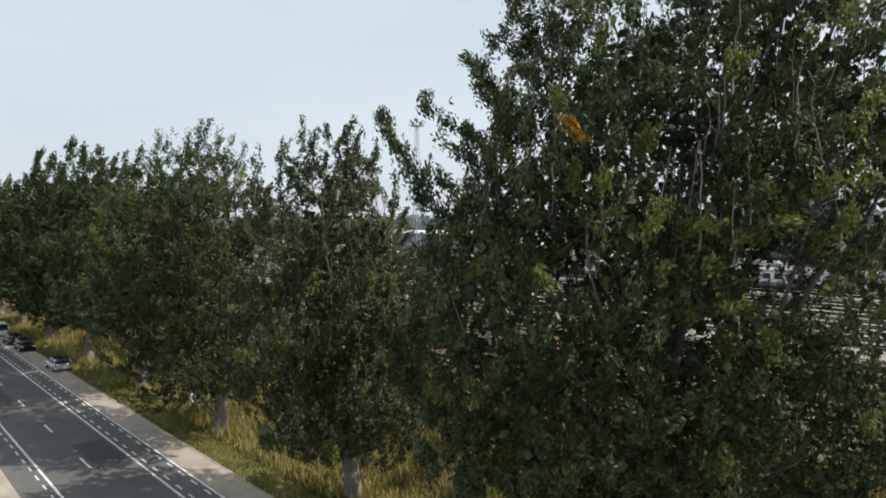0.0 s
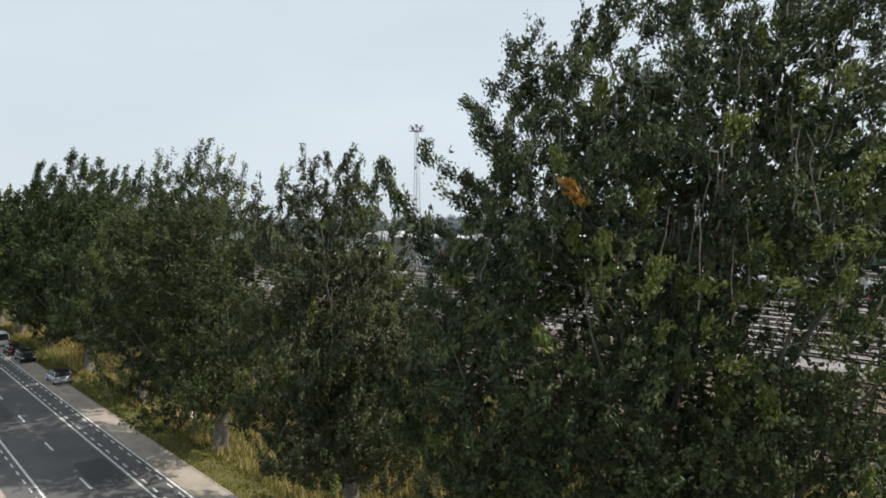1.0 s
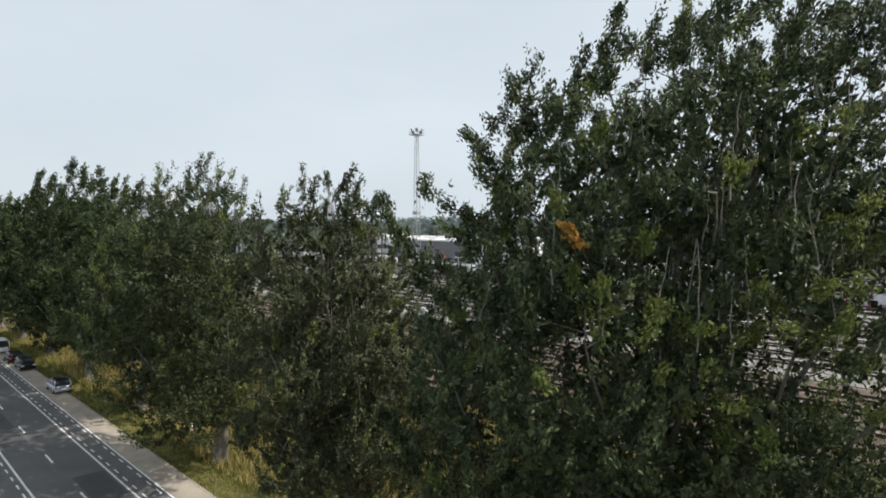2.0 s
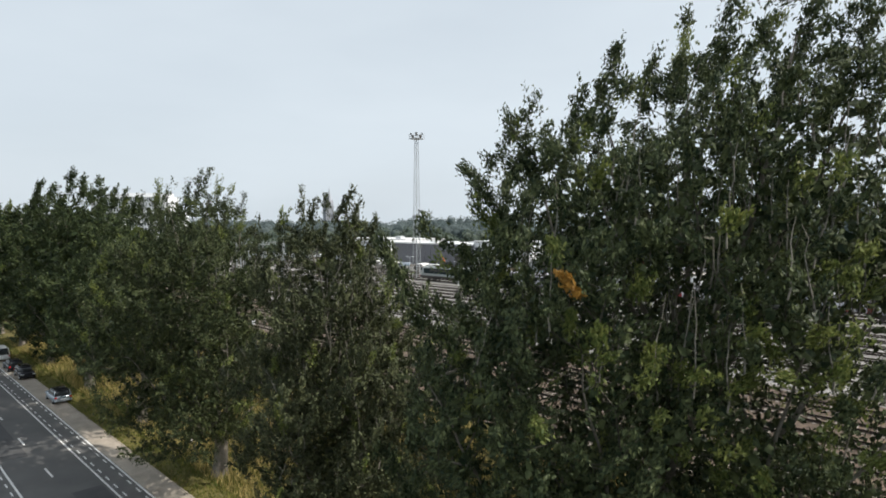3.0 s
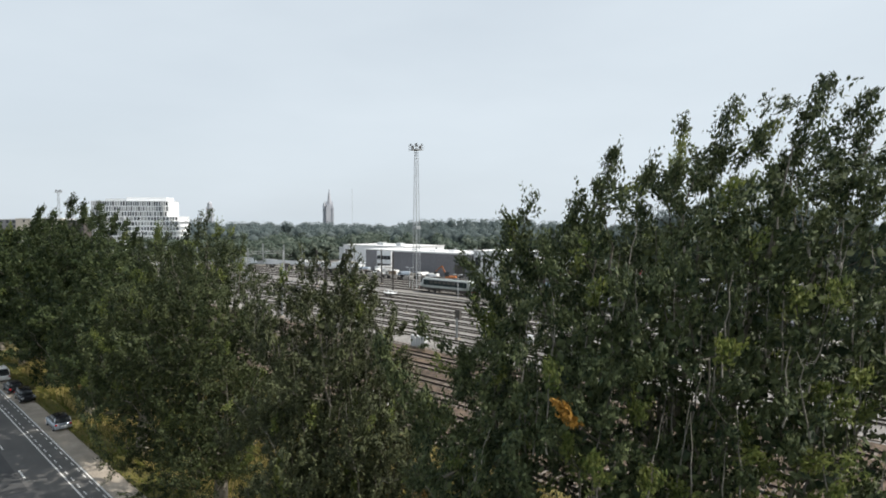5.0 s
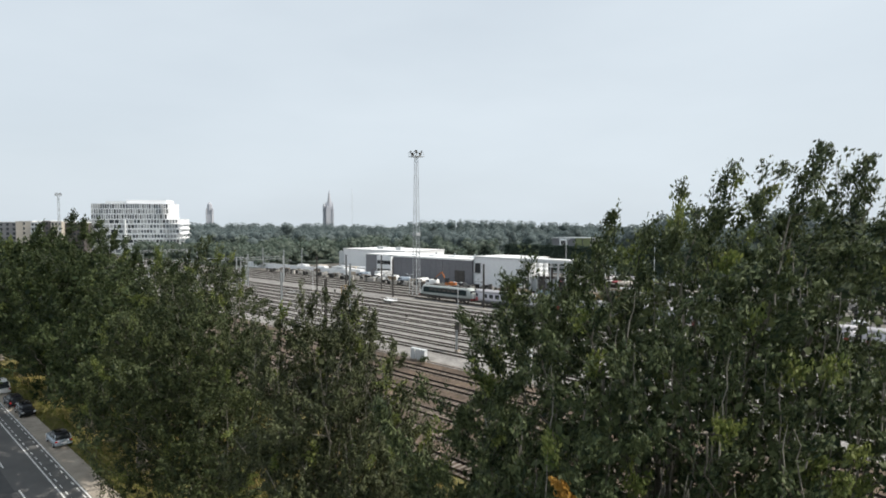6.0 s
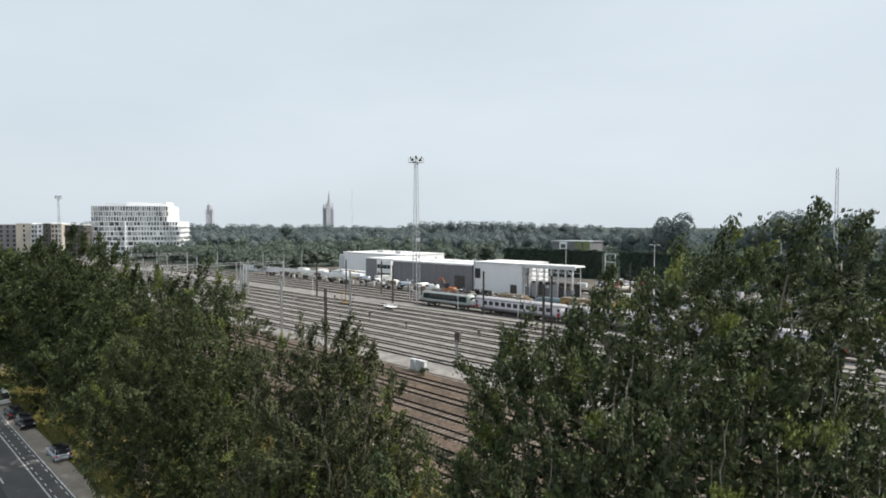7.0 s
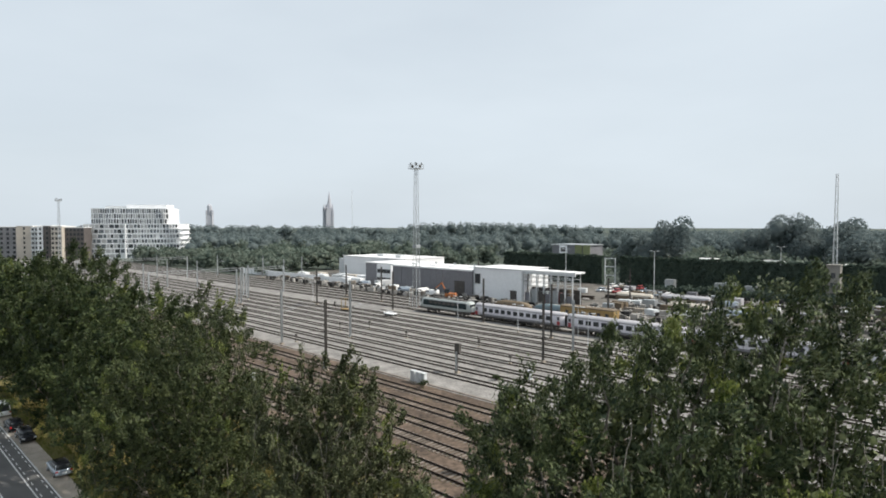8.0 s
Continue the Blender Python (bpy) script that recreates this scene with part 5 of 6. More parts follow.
# ---------------------------------------------------------------- white office block, neighbours, church
def office_block():
    ob = thing("office_block", pose(-223.5, 429, 4.5, 0, 0, 4), "white ten-storey office block with rounded corners and many windows", "office building")

    def tier(w, d, x, z, h, name):
        return part(name, lathe([(x - w / 2, x + w / 2, 0, d, z), (x - w / 2, x + w / 2, 0, d, z + h)], 40), WHITE_CLAD, ob)
    tier(70, 24, 0, 0, 24.8, "lower_tier")
    tier(57, 22, -0.5, 24.8, 11.2, "upper_tier")
    rng = np.random.default_rng(3)
    glass = {}

    def pane(x, y, z, w, h):
        tone = int(rng.choice(3, p=(0.18, 0.40, 0.42)))
        key = (round(w, 1), round(h, 1), tone)
        if key not in glass:
            glass[key] = part("window", box(0, 0, 0, w, 0.2, h), (GLASS, SKY_GLASS, PALE_PANE)[tone], ob)
            o = glass[key]
        else:
            o = new("window", glass[key].data)
            o.parent = ob
        o.location = (x, y, z)

    for k in range(7):
        z = 3.54 * k + 0.75
        x = -32.0
        while x < 32.5:
            w = (2.6, 1.8, 3.2)[int(rng.integers(3))] if x < 2 else (1.2, 1.6)[int(rng.integers(2))]
            if rng.random() < 0.95:
                pane(x + w / 2, -0.02, z + (0.0 if x < 2 else 0.25), w, 2.5 if x < 2 else 2.2)
            x += w + (0.7 if x < 2 else 0.8)
        for y in range(3, 22, 3):
            o = part("side_window", box(-35.0, y, z, 0.2, 1.5, 2.0), SKY_GLASS, ob) if k == 0 and y == 3 else None
            if o:
                glass["side"] = o.data
            else:
                o = new("side_window", glass["side"])
                o.parent = ob
                o.location = (0, y - 3, 3.54 * k)
    for k in range(3):
        x = -26.5
        while x < 26:
            w = (0.8, 1.0, 1.2)[int(rng.integers(3))]
            pane(x + w / 2, -0.02, 24.8 + 3.7 * k + 0.5, w, 2.9)
            x += w + rng.uniform(0.55, 0.95)
    for k in range(8):
        part("floor_slab", lathe([(-35.15, 35.15, -0.18, 24.3, 3.54 * k - 0.25), (-35.15, 35.15, -0.18, 24.3, 3.54 * k + 0.25)], 40), WHITE_CLAD, ob)
        if 0 < k < 7:
            part("balcony", lathe([(27, 36.2, -0.6, 20, 3.54 * k - 0.1), (27, 36.2, -0.6, 20, 3.54 * k + 0.45)], 40), WHITE_CLAD, ob)
    for k in range(4):
        part("floor_slab", lathe([(-29.2, 28.2, -0.18, 22.3, 24.8 + 3.7 * k - 0.2), (-29.2, 28.2, -0.18, 22.3, 24.8 + 3.7 * k + 0.2)], 40), WHITE_CLAD, ob)
    part("corner_fin", box(-3.2, -0.5, 0, 0.9, 1.0, 24.6), WHITE_CLAD, ob)
    part("plant_room", box(10, 11, 36.2, 28, 14, 2.6), WHITE_CLAD, ob)
    part("roof_screen", box(-11, 11, 36.2, 16, 12, 1.7), PALE_STEEL, ob)


office_block()


FLAT_GREY = surf("grey_render", (0.17, 0.17, 0.18), (0.25, 0.25, 0.26), 0.1, 0.85)


def flats(x0, x1, y, h, label, walls, floors, bays, share=0.55, balconies=False):
    w, d = x1 - x0, 16
    ob = thing("apartment_block", pose((x0 + x1) / 2, y, 4.5), label, "apartment building")
    part("wall", box(0, d / 2, -0.5, w, d, h + 0.5), walls, ob)
    part("roof", box(0, d / 2, h, w + 0.3, d + 0.3, 0.5), ROOF_WHITE, ob)
    fh = h / floors
    one = None
    for k in range(floors):
        for i in range(bays):
            o = part("window", box(0, 0, 0, w / bays * share, 0.2, fh * 0.55), GLASS, ob) if one is None else new("window", one.data)
            one = one or o
            o.parent = ob
            o.location = (-w / 2 + w * (i + 0.5) / bays, -0.02, fh * k + 0.9)
        if balconies:
            part("balcony", box(0, -0.7, fh * k + 0.1, w * 0.8, 1.3, 1.0), walls, ob)
    return ob


flats(-345, -300, 423, 22.6, "grey apartment block beside the railway", FLAT_GREY, 7, 10, 0.4)
flats(-299.5, -288, 421, 23.2, "beige rendered apartment block", BEIGE_WALL, 7, 1, 0.1)
flats(-287.5, -282.5, 419, 22.4, "pale apartment block with balconies", PALE_STEEL, 7, 2, 0.6, True)
flats(-282, -277.6, 417, 22.9, "narrow white apartment block", WHITE_CLAD, 7, 1, 0.3)
flats(-277.2, -271.5, 416, 23.4, "dark brown brick apartment block", BROWN_BRICK, 7, 1, 0.2)
flats(-271, -263.5, 415, 23.0, "beige brick apartment block with many windows", BEIGE_WALL, 7, 3, 0.55, False)
flats(-263, -250, 418, 22.2, "dark brick apartment block with dark windows", BROWN_BRICK, 7, 5, 0.6)


def church():
    ob = thing("church_tower", pose(-226, 1195, 0, 0, 0, 20), "distant grey stone church tower with a tall pointed spire", "church")
    part("tower", box(0, 0, 0, 13, 13, 62), STONE_HAZE, ob)
    for sx in (-1, 1):
        for sy in (-1, 1):
            part("buttress", box(sx * 6.2, sy * 6.2, 0, 3, 3, 58), STONE_HAZE, ob)
            part("pinnacle", rod((sx * 5.8, sy * 5.8, 61), (sx * 5.8, sy * 5.8, 72), 1.4, 0.1, 8), STONE_HAZE, ob)
    part("spire", rod((0, 0, 62), (0, 0, 96), 5.4, 0.15, 8), STONE_HAZE, ob)
    part("stair_turret", rod((-10, 0, 0), (-10, 0, 62), 3.2, 3.0, 8), STONE_HAZE, ob)
    part("turret_cap", rod((-10, 0, 62), (-10, 0, 70), 3.2, 0.1, 8), STONE_HAZE, ob)
    ob2 = thing("belfry_tower", pose(-462, 1190, 0, 0, 0, 10), "distant grey stone tower with an octagonal top", "tower")
    part("tower", box(0, 0, 0, 11, 11, 46), STONE_HAZE, ob2)
    part("lantern", rod((0, 0, 46), (0, 0, 66), 5.0, 4.6, 8), STONE_HAZE, ob2)
    for sx in (-1, 1):
        for sy in (-1, 1):
            part("corner_turret", rod((sx * 5, sy * 5, 0), (sx * 5, sy * 5, 58), 1.6, 1.2, 8), STONE_HAZE, ob2)
    part("crown", rod((0, 0, 66), (0, 0, 70), 4.6, 1.6, 8), STONE_HAZE, ob2)


church()


# ---------------------------------------------------------------- parked cars
def car(p, q, paint, label, length=4.1, width=1.76, height=1.5, flip=0, top=None, z=0.03, group="cars parked along the road"):
    m = thing("parked_car", pq(p, q, z, flip), label, "car", group)
    L, W, H = length / 2, width / 2, height
    part("body", lathe([(-L + 0.15, L - 0.1, -W + 0.08, W - 0.08, 0.22), (-L + 0.02, L - 0.02, -W, W, 0.45), (-L, L, -W, W, 0.68), (-L + 0.06, L - 0.12, -W + 0.05, W - 0.05, 0.90)], 28), paint, m, "", True)
    part("cabin", lathe([(-L + 0.12, L - 1.05, -W + 0.06, W - 0.06, 0.88), (-L + 0.42, L - 1.65, -W + 0.2, W - 0.2, H - 0.1)], 28), GLASS, m, "dark tinted windows", True)
    part("roof", lathe([(-L + 0.36, L - 1.6, -W + 0.18, W - 0.18, H - 0.12), (-L + 0.5, L - 1.8, -W + 0.3, W - 0.3, H)], 28), top or paint, m, "", True)
    for sx in (-1, 1):
        for sy in (-1, 1):
            x, y = sx * (L - 0.78), sy * (W - 0.12)
            w = part("wheel", rod((x, y - sy * 0.1, 0.31), (x, y + sy * 0.1, 0.31), 0.31, None, 20), RUBBER, m)
            part("rim", rod((x, y + sy * 0.08, 0.31), (x, y + sy * 0.115, 0.31), 0.2, 0.18, 14), GALV, w)
    for sy in (-1, 1):
        part("tail_light", box(-L + 0.05, sy * (W - 0.2), 0.66, 0.14, 0.26, 0.18, 0.03), LAMP_RED, m, "red tail light")
        part("headlight", box(L - 0.1, sy * (W - 0.25), 0.62, 0.16, 0.34, 0.15, 0.03), PALE_STEEL, m, "clear headlight")
        part("door_mirror", box(L - 1.35, sy * (W + 0.06), 0.92, 0.12, 0.16, 0.12, 0.03), paint, m)
        part("pillar", rod((-L + 0.2, sy * (W - 0.1), 0.88), (-L + 0.46, sy * (W - 0.22), H - 0.1), 0.05, None, 6), paint, m)
    part("number_plate", box(-L - 0.005, 0, 0.5, 0.03, 0.52, 0.12), WHITE_CAR, m, "plain pale plate")
    part("bumper", box(-L + 0.1, 0, 0.28, 0.26, width - 0.1, 0.24, 0.08), paint, m)
    return m


car(17.9, 79.5, SILVER, "silver-blue car with a black roof on the concrete strip", 4.3, 1.86, 1.55, top=BLACK_CAR)
car(17.6, 95.0, BLACK_CAR, "black car parked on the concrete strip", 4.4, 1.8, 1.5, 180)
car(17.4, 101.2, BLACK_CAR, "black car parked behind another car", 4.4, 1.8, 1.5)
car(17.4, 110.5, WHITE_CAR, "white van parked along the road", 5.0, 1.9, 1.95)


# ---------------------------------------------------------------- works yard: wagons, vehicles, containers and stored goods
def works_wagon(p, q):
    m = thing("works_wagon", pq(p, q, YARD + 0.2), "ochre-yellow railway works wagon behind the train", "works wagon")
    part("frame", box(0, 0, 0.7, 15, 2.6, 0.5, 0.04), DARK_STEEL, m)
    part("body", box(0, 0, 1.2, 14, 2.8, 2.7, 0.12), YELLOW, m)
    part("roof", box(0, 0, 3.9, 14.2, 2.9, 0.3, 0.1), TARP, m)
    for i in range(6):
        part("window", box(-5.4 + 2.1 * i, 1.4, 2.3, 0.9, 0.06, 0.9), GLASS, m)
    for s in (-1, 1):
        bogie(m, s * 4.8)
    return m


def flat_wagon(p, q, load, label):
    m = thing("flat_wagon", pq(p, q, YARD + 0.2), label, "railway wagon", "wagons behind the train")
    part("deck", box(0, 0, 0.95, 15, 2.7, 0.4, 0.04), RUST, m)
    for i in range(7):
        for s in (-1, 1):
            part("stanchion", box(-6.9 + 2.3 * i, s * 1.35, 1.3, 0.12, 0.12, 1.3), RUST, m)
    part("load", lathe([(-6.5, 6.0, -1.2, 1.2, 1.34), (-6.2, 5.7, -1.15, 1.15, 2.4), (-5.0, 4.2, -0.8, 0.8, 3.3), (-3.0, 2.5, -0.4, 0.4, 3.6)], 18), load, m, "", True)
    for s in (-1, 1):
        bogie(m, s * 4.8)
    return m


works_wagon(123.5, 73)
flat_wagon(124, 96, TARP, "rust-red flat wagon with a brown load")
flat_wagon(125, 84, TEAL, "rust-red flat wagon under a blue-grey sheet")


def van(p, q, paint, label, turn=0, length=5.2):
    m = thing("van", pq(p, q, YARD, turn), label, "van", "vehicles in the works yard")
    L = length / 2
    part("body", lathe([(-L, L - 0.1, -0.95, 0.95, 0.35), (-L, L, -1.0, 1.0, 0.7), (-L, L - 0.5, -0.98, 0.98, 1.2), (-L + 0.05, L - 1.2, -0.9, 0.9, 2.1), (-L + 0.2, L - 1.5, -0.75, 0.75, 2.2)], 20), paint, m, "", True)
    part("windscreen", box(L - 0.95, 0, 1.3, 0.7, 1.6, 0.6, 0.05), GLASS, m)
    for s in (-1, 1):
        part("side_window", box(L - 1.6, s * 0.93, 1.35, 0.9, 0.08, 0.5), GLASS, m)
        for x in (-L + 1.0, L - 1.0):
            part("wheel", rod((x, s * 0.75, 0.34), (x, s * 0.98, 0.34), 0.34, None, 16), RUBBER, m)
    return m


def container(p, q, paint, label, turn=0, size=(6.0, 2.4, 2.6), z=YARD):
    m = thing("container", pq(p, q, z, turn), label, "container", "containers and cabins in the works yard")
    L, W, H = size
    part("body", box(0, 0, 0.1, L, W, H - 0.1, 0.04), paint, m)
    for i in range(int(L / 0.75)):
        part("rib", box(-L / 2 + 0.4 + 0.75 * i, W / 2 + 0.02, 0.3, 0.18, 0.06, H - 0.6), paint, m)
    part("door", box(L / 2 + 0.02, 0, 0.2, 0.05, W - 0.2, H - 0.4), PALE_STEEL, m)
    return m


def stack(p, q, material, label, n=4, size=(3.0, 1.2, 0.35), turn=0, z=YARD):
    m = thing("material_stack", pq(p, q, z, turn), label, "material stack", "stacked goods in the works yard")
    rng = np.random.default_rng(int(p * 7 + q))
    for i in range(n):
        part("layer", box(rng.uniform(-0.15, 0.15), rng.uniform(-0.08, 0.08), size[2] * 1.02 * i, size[0] * rng.uniform(0.85, 1.0), size[1], size[2], 0.03, turn=rng.uniform(-2, 2)), material, m)
    return m


def heap(p, q, r, h, material, label, seed):
    rng = np.random.default_rng(seed)
    m = bmesh.new()
    bmesh.ops.create_uvsphere(m, u_segments=20, v_segments=10, radius=1.0)
    for v in m.verts:
        k = 1 + 0.18 * noise.noise(v.co * 2.0 + Vector((seed, 0, 0)))
        v.co = Vector((v.co.x * r * k, v.co.y * r * 0.8 * k, max(-0.1, (v.co.z * 0.5 + 0.5) ** 1.2 * h * k - 0.1 * h)))
    ob = part("mound", m, material, None, "", True)
    ob.matrix_world = pq(p, q, YARD, float(rng.uniform(0, 90)))
    return tagged(ob, label, "mound")


def excavator(p, q):
    m = thing("excavator", pq(p, q, YARD, 30), "orange excavator with a raised arm before the grey hall", "excavator")
    for s in (-1, 1):
        part("track", lathe([(-1.8, 1.8, s * 1.1 - 0.3, s * 1.1 + 0.3, 0.0), (-2.0, 2.0, s * 1.1 - 0.3, s * 1.1 + 0.3, 0.4), (-1.8, 1.8, s * 1.1 - 0.3, s * 1.1 + 0.3, 0.85)], 16), DARK_STEEL, m)
    part("body", box(-0.4, 0, 0.95, 3.4, 2.4, 1.1, 0.15), ORANGE, m)
    part("cab", box(0.7, 0.7, 1.9, 1.4, 0.95, 1.5, 0.12), GLASS, m)
    part("boom", rod((0.9, -0.2, 1.7), (2.6, -0.2, 5.2), 0.28, 0.2, 6), ORANGE, m)
    part("stick", rod((2.6, -0.2, 5.2), (4.6, -0.2, 3.4), 0.2, 0.14, 6), ORANGE, m)
    part("bucket", box(4.7, -0.2, 2.6, 0.8, 0.9, 0.8, 0.1), DARK_STEEL, m)
    return m


excavator(137, 131)
for i, (p, q, turn) in enumerate(((139, 141, 10), (140, 147, 80), (139, 155, 30), (141, 163, 0), (141, 171, 90), (143, 182, 15), (145, 197, 40))):
    van(p, q, (WHITE_CAR, WHITE_CAR, SILVER)[i % 3], "white van parked before the halls" if i % 3 < 2 else "silver van parked before the halls", turn)
for p, q, turn, paint, label in ((146, 190, 0, WHITE_CLAD, "white site cabin"), (148, 199, 0, WHITE_CLAD, "white site cabin"), (150, 208, 20, PALE_STEEL, "pale grey site container"), (147, 216, 0, WHITE_CLAD, "white site cabin"),
                                 (152, 224, 0, BEIGE_WALL, "beige storage container"), (147, 176, 90, PALE_STEEL, "pale grey site container"), (148, 232, 0, WHITE_CLAD, "white site cabin")):
    container(p, q, paint, label + " in the works yard", turn)
for i in range(3):
    container(155, 198 + 7 * i, (WHITE_CLAD, BEIGE_WALL, PALE_STEEL)[i], "pale container in the works yard", 0)
for i, (p, q) in enumerate(((138, 144), (140, 151), (138, 160), (139, 167), (140, 178), (141, 187), (139, 194), (143, 203), (141, 211), (140, 222), (138, 230))):
    stack(p, q, (SLEEPER, CONCRETE, TARP, PALE_STEEL)[i % 4], "stack of building material before the halls", 3 + i % 3, (3.0, 1.3, 0.4), 25.0 * (i % 3))
rng_yard = np.random.default_rng(77)
for i in range(210):
    p, q = float(rng_yard.uniform(134, 207)), float(rng_yard.uniform(-6, 114))
    if (q > 86 and p < 162) or 199 < p < 209 and 43 < q < 99:
        continue
    kind = i % 4
    if kind == 0:
        stack(p, q, (SLEEPER, GALV, CONCRETE)[i % 3], "stack of pale beams in the works yard", 2 + i % 3, (3.2, 1.2, 0.35), float(rng_yard.uniform(-15, 15)))
    elif kind == 1:
        container(p, q, (GREY_CLAD, GALV, COACH_ROOF, PALE_STEEL, DARK_STEEL)[(i // 4) % 5], "small storage container in the works yard", float(rng_yard.uniform(-20, 20)), (float(rng_yard.uniform(2.2, 4.2)), 2.0, float(rng_yard.uniform(1.5, 2.3))))
    elif kind == 2:
        heap(p, q, float(rng_yard.uniform(0.8, 1.7)), float(rng_yard.uniform(0.6, 1.3)), (TARP, DARK_BALLAST, BALLAST)[i % 3], "mound of loose building material", i)
    else:
        stack(p, q, (DARK_BALLAST, DARK_STEEL, TARP)[i % 3], "stack of dull rails and steel", 3 + i % 3, (5.0, 1.3, 0.35), float(rng_yard.uniform(-15, 15)))
for i, (p, q, turn) in enumerate(((150, 60, 5), (158, 52, 0), (163, 66, 90), (171, 48, 0), (176, 60, 0), (148, 42, 0))):
    van(p, q, (WHITE_CAR, SILVER, BLACK_CAR)[i % 3], ("white", "silver", "black")[i % 3] + " van parked among the stored goods", turn)
for i, (p, q, r, h) in enumerate(((128, 14, 6, 2.6), (131, 4, 7, 3.0), (140, -4, 8, 3.2))):
    heap(p, q, r, h, SAND_HEAP, "ochre sand mound beside the tracks", 300 + i)


YARD_CARS = ((WHITE_CAR, "white"), (SILVER, "silver-blue"), (BLACK_CAR, "black"), (WHITE_CAR, "white"), (SILVER, "silver-blue"), (RED, "dark red"), (BLACK_CAR, "black"))
for i in range(13):
    paint, word = YARD_CARS[(i * 3) % 7]
    car(206.5 + 0.3 * (i % 3), 112 - 2.75 * i, paint, word + " car parked in a row before the tall hedge", 4.2, 1.78, 1.5, 90 if i % 2 else 270, z=YARD, group="cars parked before the hedge")
for i in range(9):
    paint, word = YARD_CARS[(i * 2 + 1) % 7]
    car(190.5 + 0.4 * (i % 2), 108 - 3.0 * i, paint, word + " car parked in the works yard", 4.3, 1.8, 1.5, 90, z=YARD, group="cars parked in the works yard")


def covered_stack(p, q, length, label, cover):
    """A long low stack of goods under a ridged sheet, on timber bearers."""
    m = thing("covered_stack", pq(p, q, YARD), label, "covered stack", "covered stacks in the works yard")
    for i in range(int(length / 2.5)):
        part("bearer", box(-length / 2 + 1.2 + 2.5 * i, 0, -0.03, 0.25, 2.6, 0.25), SLEEPER, m)
    part("load", box(0, 0, 0.22, length - 0.4, 2.4, 1.2, 0.05), TARP, m)
    part("sheet", lathe([(-length / 2, length / 2, -1.35, 1.35, 1.2), (-length / 2 + 0.1, length / 2 - 0.1, -1.25, 1.25, 1.75), (-length / 2 + 0.5, length / 2 - 0.5, -0.3, 0.3, 2.3)], 20), cover, m, "pale sheet over the goods")
    return m


for p, q, length, cover in ((176, 88, 12, BEIGE_WALL), (181, 74, 15, COACH_ROOF), (163, 66, 11, BEIGE_WALL)):
    covered_stack(p, q, length, "long stack of goods under a dull pale sheet", cover)
for p, q, h in ((209, 91, 4.2), (209.5, 74, 4.0), (209.5, 71, 4.4), (208, 64, 3.8)):
    container(p, q, GALV, "tall grey steel cabin before the hedge", 0, (3.2, 2.4, h))


def dwarf_signal(p, q, h):
    m = thing("dwarf_signal", pq(p, q, YARD), "short dark signal post between the tracks", "railway signal", "short signals of the yard")
    part("base", box(0, 0, -0.05, 0.45, 0.45, 0.25, 0.02), CONCRETE, m)
    part("post", rod((0, 0, 0.15), (0, 0, h - 0.4), 0.06, None, 8), DARK_STEEL, m)
    part("signal_head", box(0, 0, h - 0.55, 0.35, 0.4, 0.6, 0.05), DARK_STEEL, m)


for bearing, fall, h in ((-0.171, 0.178, 2.0), (-0.1216, 0.1753, 2.0), (-0.18, 0.1386, 1.8), (-0.245, 0.196, 1.6), (0.062, 0.205, 1.5), (0.115, 0.233, 1.5), (-0.06, 0.19, 1.6)):
    dwarf_signal(*yard_pq(bearing, fall), h)


def yard_debris():
    """Pallets, offcuts, drums and crates strewn over the works yard, too small to tell apart."""
    rng = np.random.default_rng(88)
    v, f = [], []
    for _ in range(1500):
        p, q = rng.uniform(134, 209), rng.uniform(-12, 90)
        if rng.random() < 0.35:
            p, q = rng.uniform(133.5, 145), rng.uniform(88, 240)
        if 201 < p < 208 and 43 < q < 99:
            continue
        w, d, h = rng.uniform(0.4, 2.6), rng.uniform(0.3, 1.2), rng.uniform(0.2, 1.5)
        a = THETA + math.pi / 2 + rng.normal(0, 0.5)
        x, y = at(p, q)[:2]
        b = len(v)
        for z in (YARD - 0.05, YARD + h):
            for i, j in ((-1, -1), (1, -1), (1, 1), (-1, 1)):
                v.append((x + i * w / 2 * math.cos(a) - j * d / 2 * math.sin(a), y + i * w / 2 * math.sin(a) + j * d / 2 * math.cos(a), z))
        f += [(b + 4, b + 5, b + 6, b + 7)] + [(b + i, b + (i + 1) % 4, b + 4 + (i + 1) % 4, b + 4 + i) for i in range(4)]
    tagged(mesh_ob("yard_debris", v, f, DEBRIS), "pale and dark pallets, crates and offcuts strewn in the works yard", "debris", kind="stuff")


yard_debris()


def silo(p, q):
    m = thing("concrete_tower", pq(p, q, YARD), "grey concrete tower beneath the radio mast", "tower")
    part("shaft", box(0, 0, -0.1, 3.4, 3.2, 11.6, 0.1), PATH, m)
    part("cap", box(0, 0, 11.5, 3.8, 3.6, 0.4, 0.05), PATH, m)
    for z in (2.0, 5.0, 8.0):
        part("opening", box(0, 1.6, z, 1.2, 0.12, 1.5), GLASS, m)


silo(*yard_pq(0.655, 0.133))


def gate_tower(p, q):
    m = thing("white_frame_gate", pq(p, q, YARD), "white steel frame gate in a gap of the hedge", "gate")
    for s in (-1, 1):
        part("post", box(s * 2.2, 0, -0.1, 0.35, 0.35, 10.5, 0.05), PALE_STEEL, m)
    for z in (3.5, 7.0, 10.2):
        part("beam", box(0, 0, z, 4.7, 0.3, 0.3), PALE_STEEL, m)


gate_tower(215, 118)


mast = lattice_mast(0, 0, 116, "very tall thin radio mast far beyond the town", 2.6, False, 0.0, PALE_STEEL)
mast.matrix_world = pose(-226.5, 1500, 0)


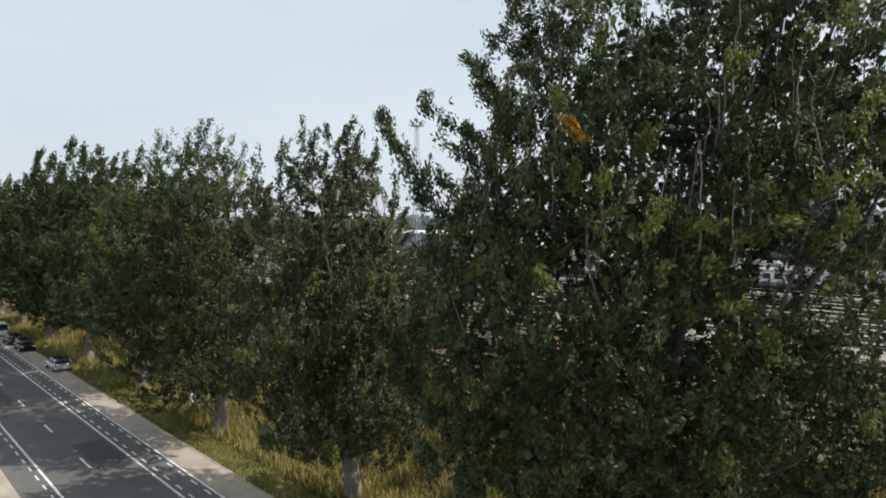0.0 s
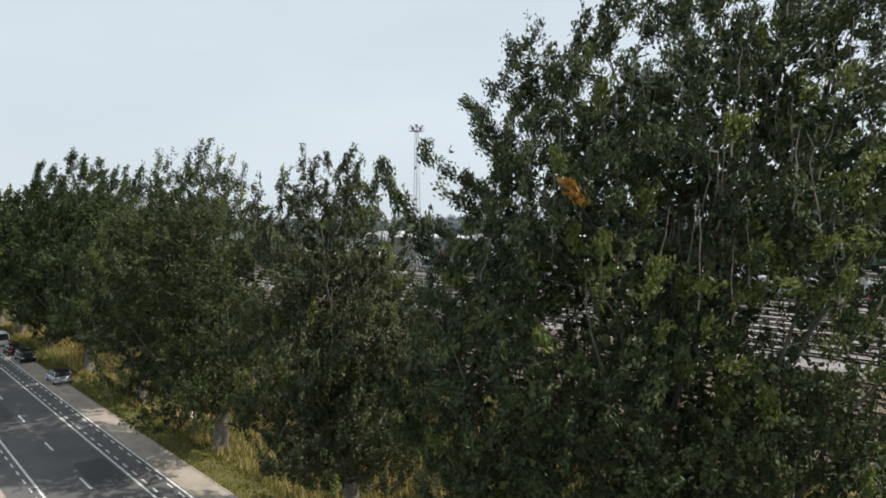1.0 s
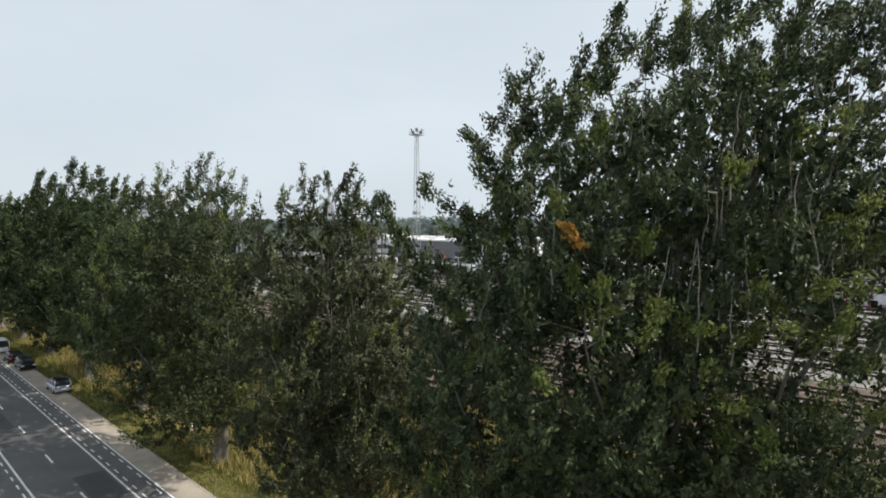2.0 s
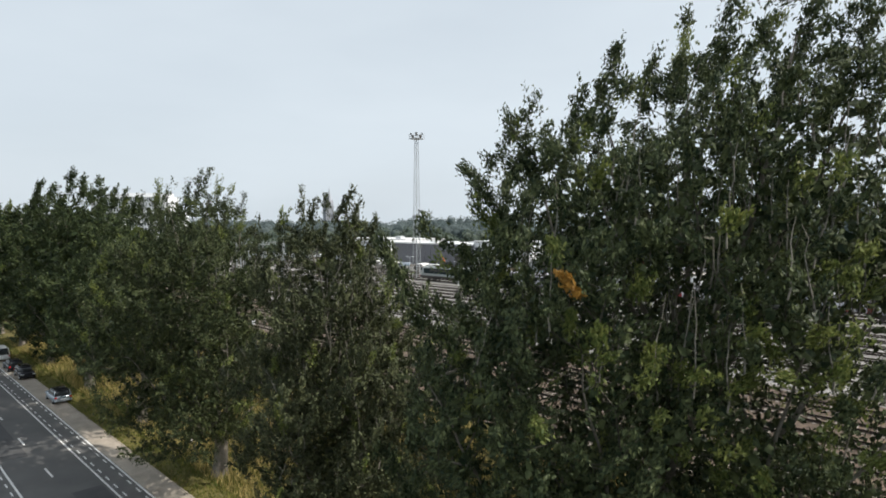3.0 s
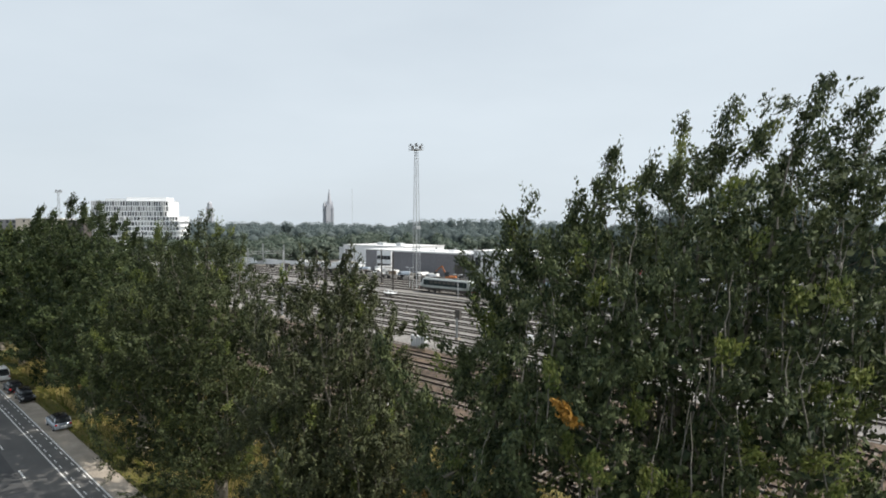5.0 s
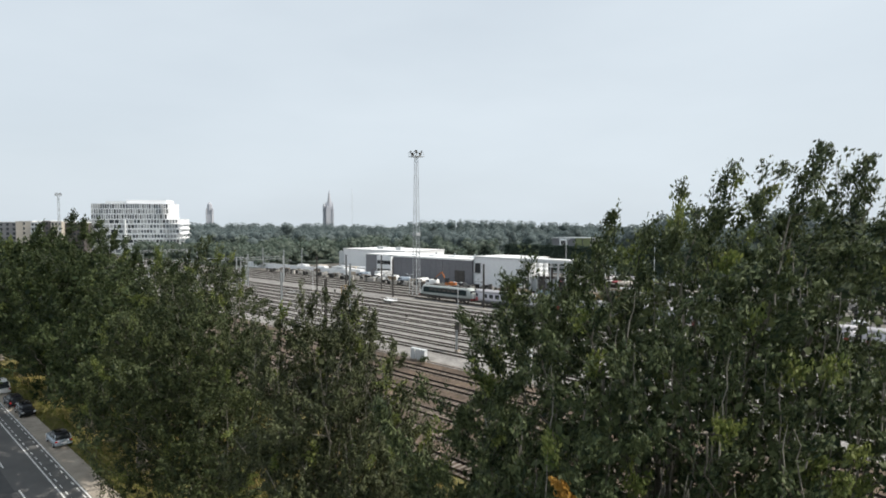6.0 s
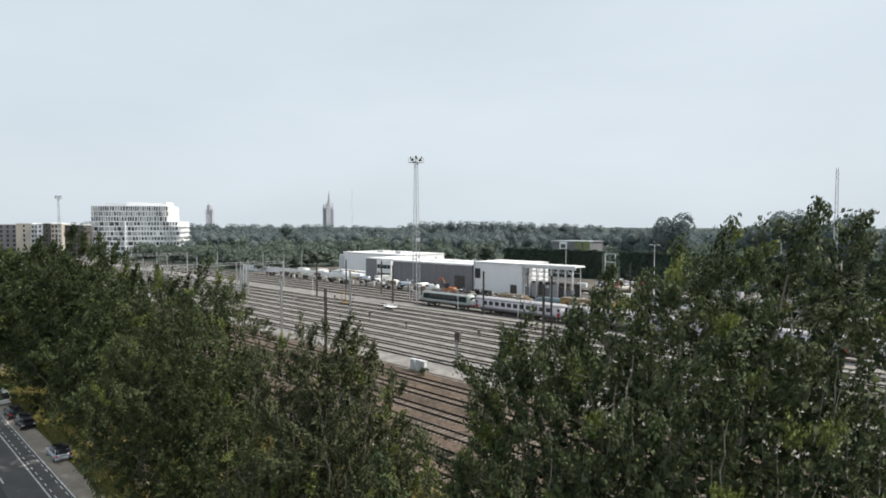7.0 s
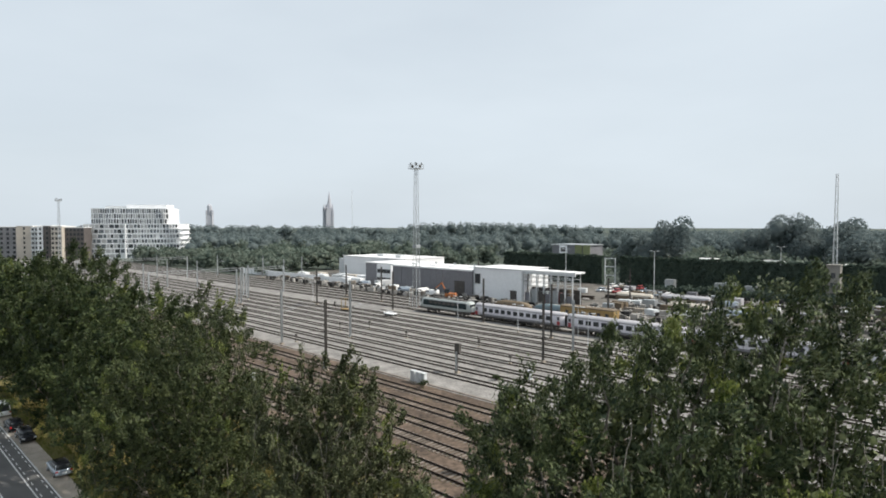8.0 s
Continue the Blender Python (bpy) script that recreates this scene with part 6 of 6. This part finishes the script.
def club_house():
    m = thing("low_building", pq(262, 166, YARD), "dark flat-roofed building with a white window bay", "building")
    # The wall's greyish colour stands for haze before the building.
    part("wall", box(1, -8, -0.2, 20, 16, 13.4), GREY_CLAD, m)
    part("roof", box(1, -8, 13.2, 21, 17, 0.5), GALV, m)
    part("window_frame", box(4, 0.3, 9.0, 4.4, 0.6, 4.2), WHITE_CLAD, m)
    part("window", box(4, 0.65, 10.0, 2.8, 0.1, 2.2), GLASS, m)
    for i in range(2):
        part("panel", box(-5 - 4.5 * i, 0.6, 8.0, 3.8, 0.3, 5.6, turn=4), LIME, m, "yellow-green panel")
    for i in range(16):
        a, b = float(rng_yard.uniform(238, 330)), float(rng_yard.uniform(20, 150))
        hut = thing("pale_shed", pq(a, b, YARD, float(rng_yard.uniform(0, 90))), "pale low-roofed shed beyond the hedge", "shed", "sheds beyond the hedge")
        part("wall", box(0, 0, -0.2, 9, 6, 6.8), BEIGE_WALL, hut)
        part("roof", box(0, 0, 6.6, 9.8, 6.8, 0.5, 0.1), ROOF_WHITE, hut)


club_house()


def platform_strip():
    v, f = extrude_profile([(106.2, YARD), (106.2, YARD + 0.3), (108.6, YARD + 0.3), (108.6, YARD)], -60, 128, 24)
    tagged(mesh_ob("service_platform", v, f, PATH), "low pale concrete service path beside the train", "platform", kind="structure")
    v, f = extrude_profile([(60.9, YARD), (60.9, YARD + 0.12), (61.4, YARD + 0.12), (61.4, YARD)], -20, 200, 24)
    tagged(mesh_ob("cable_trough", v, f, SLEEPER), "low weathered concrete cable trough beside the sidings", "cable trough", kind="structure")


platform_strip()


def trolley(p, q, paint, label, w=3.0, h=1.4):
    m = thing("track_trolley", pq(p, q, YARD, 0), label, "trolley")
    part("deck", box(0, 0, 0.55, w, 1.7, 0.15), paint, m)
    for sx in (-1, 1):
        for s in (-1, 1):
            part("upright", box(sx * (w / 2 - 0.1), s * 0.7, 0.7, 0.12, 0.12, h - 0.2), paint, m)
        for s in (-1, 1):
            part("wheel", rod((sx * w * 0.3, s * 0.72, 0.36), (sx * w * 0.3, s * 0.84, 0.36), 0.3, None, 14), DARK_STEEL, m)
    part("top_bar", box(0, 0, h + 0.4, w, 0.15, 0.15), paint, m)
    return m


trolley(*yard_pq(-0.162, 0.144), YELLOW, "yellow steel track trolley with a frame", 2.2, 3.0)
trolley(*yard_pq(-0.087, 0.152), WHITE_CLAD, "white steel track trolley", 3.4, 0.7)


def marker_post(p, q, h):
    m = thing("marker_post", pq(p, q, bank(p)), "white wooden marker post in the tall grass", "post")
    part("post", box(0, 0, -0.2, 0.22, 0.22, h + 0.2, 0.03), WHITE_CAR, m)
    part("cap", box(0, 0, h, 0.26, 0.26, 0.06, 0.02), PALE_STEEL, m)


marker_post(22.8, 54.7, 1.7)


def pipe_frame(p, q, wide, high):
    m = thing("pipe_frame", pq(p, q, YARD, 50), "white bent pipe frame beside the sidings", "pipe frame")
    for s in (-1, 1):
        part("post", rod((s * wide / 2, 0, -0.2), (s * wide / 2, 0, high), 0.05, None, 8), WHITE_CAR, m)
    part("top_bar", rod((-wide / 2, 0, high - 0.02), (wide / 2, 0, high + 0.1), 0.05, None, 8), WHITE_CAR, m)


pipe_frame(*yard_pq(-0.103, 0.41), 1.4, 2.1)
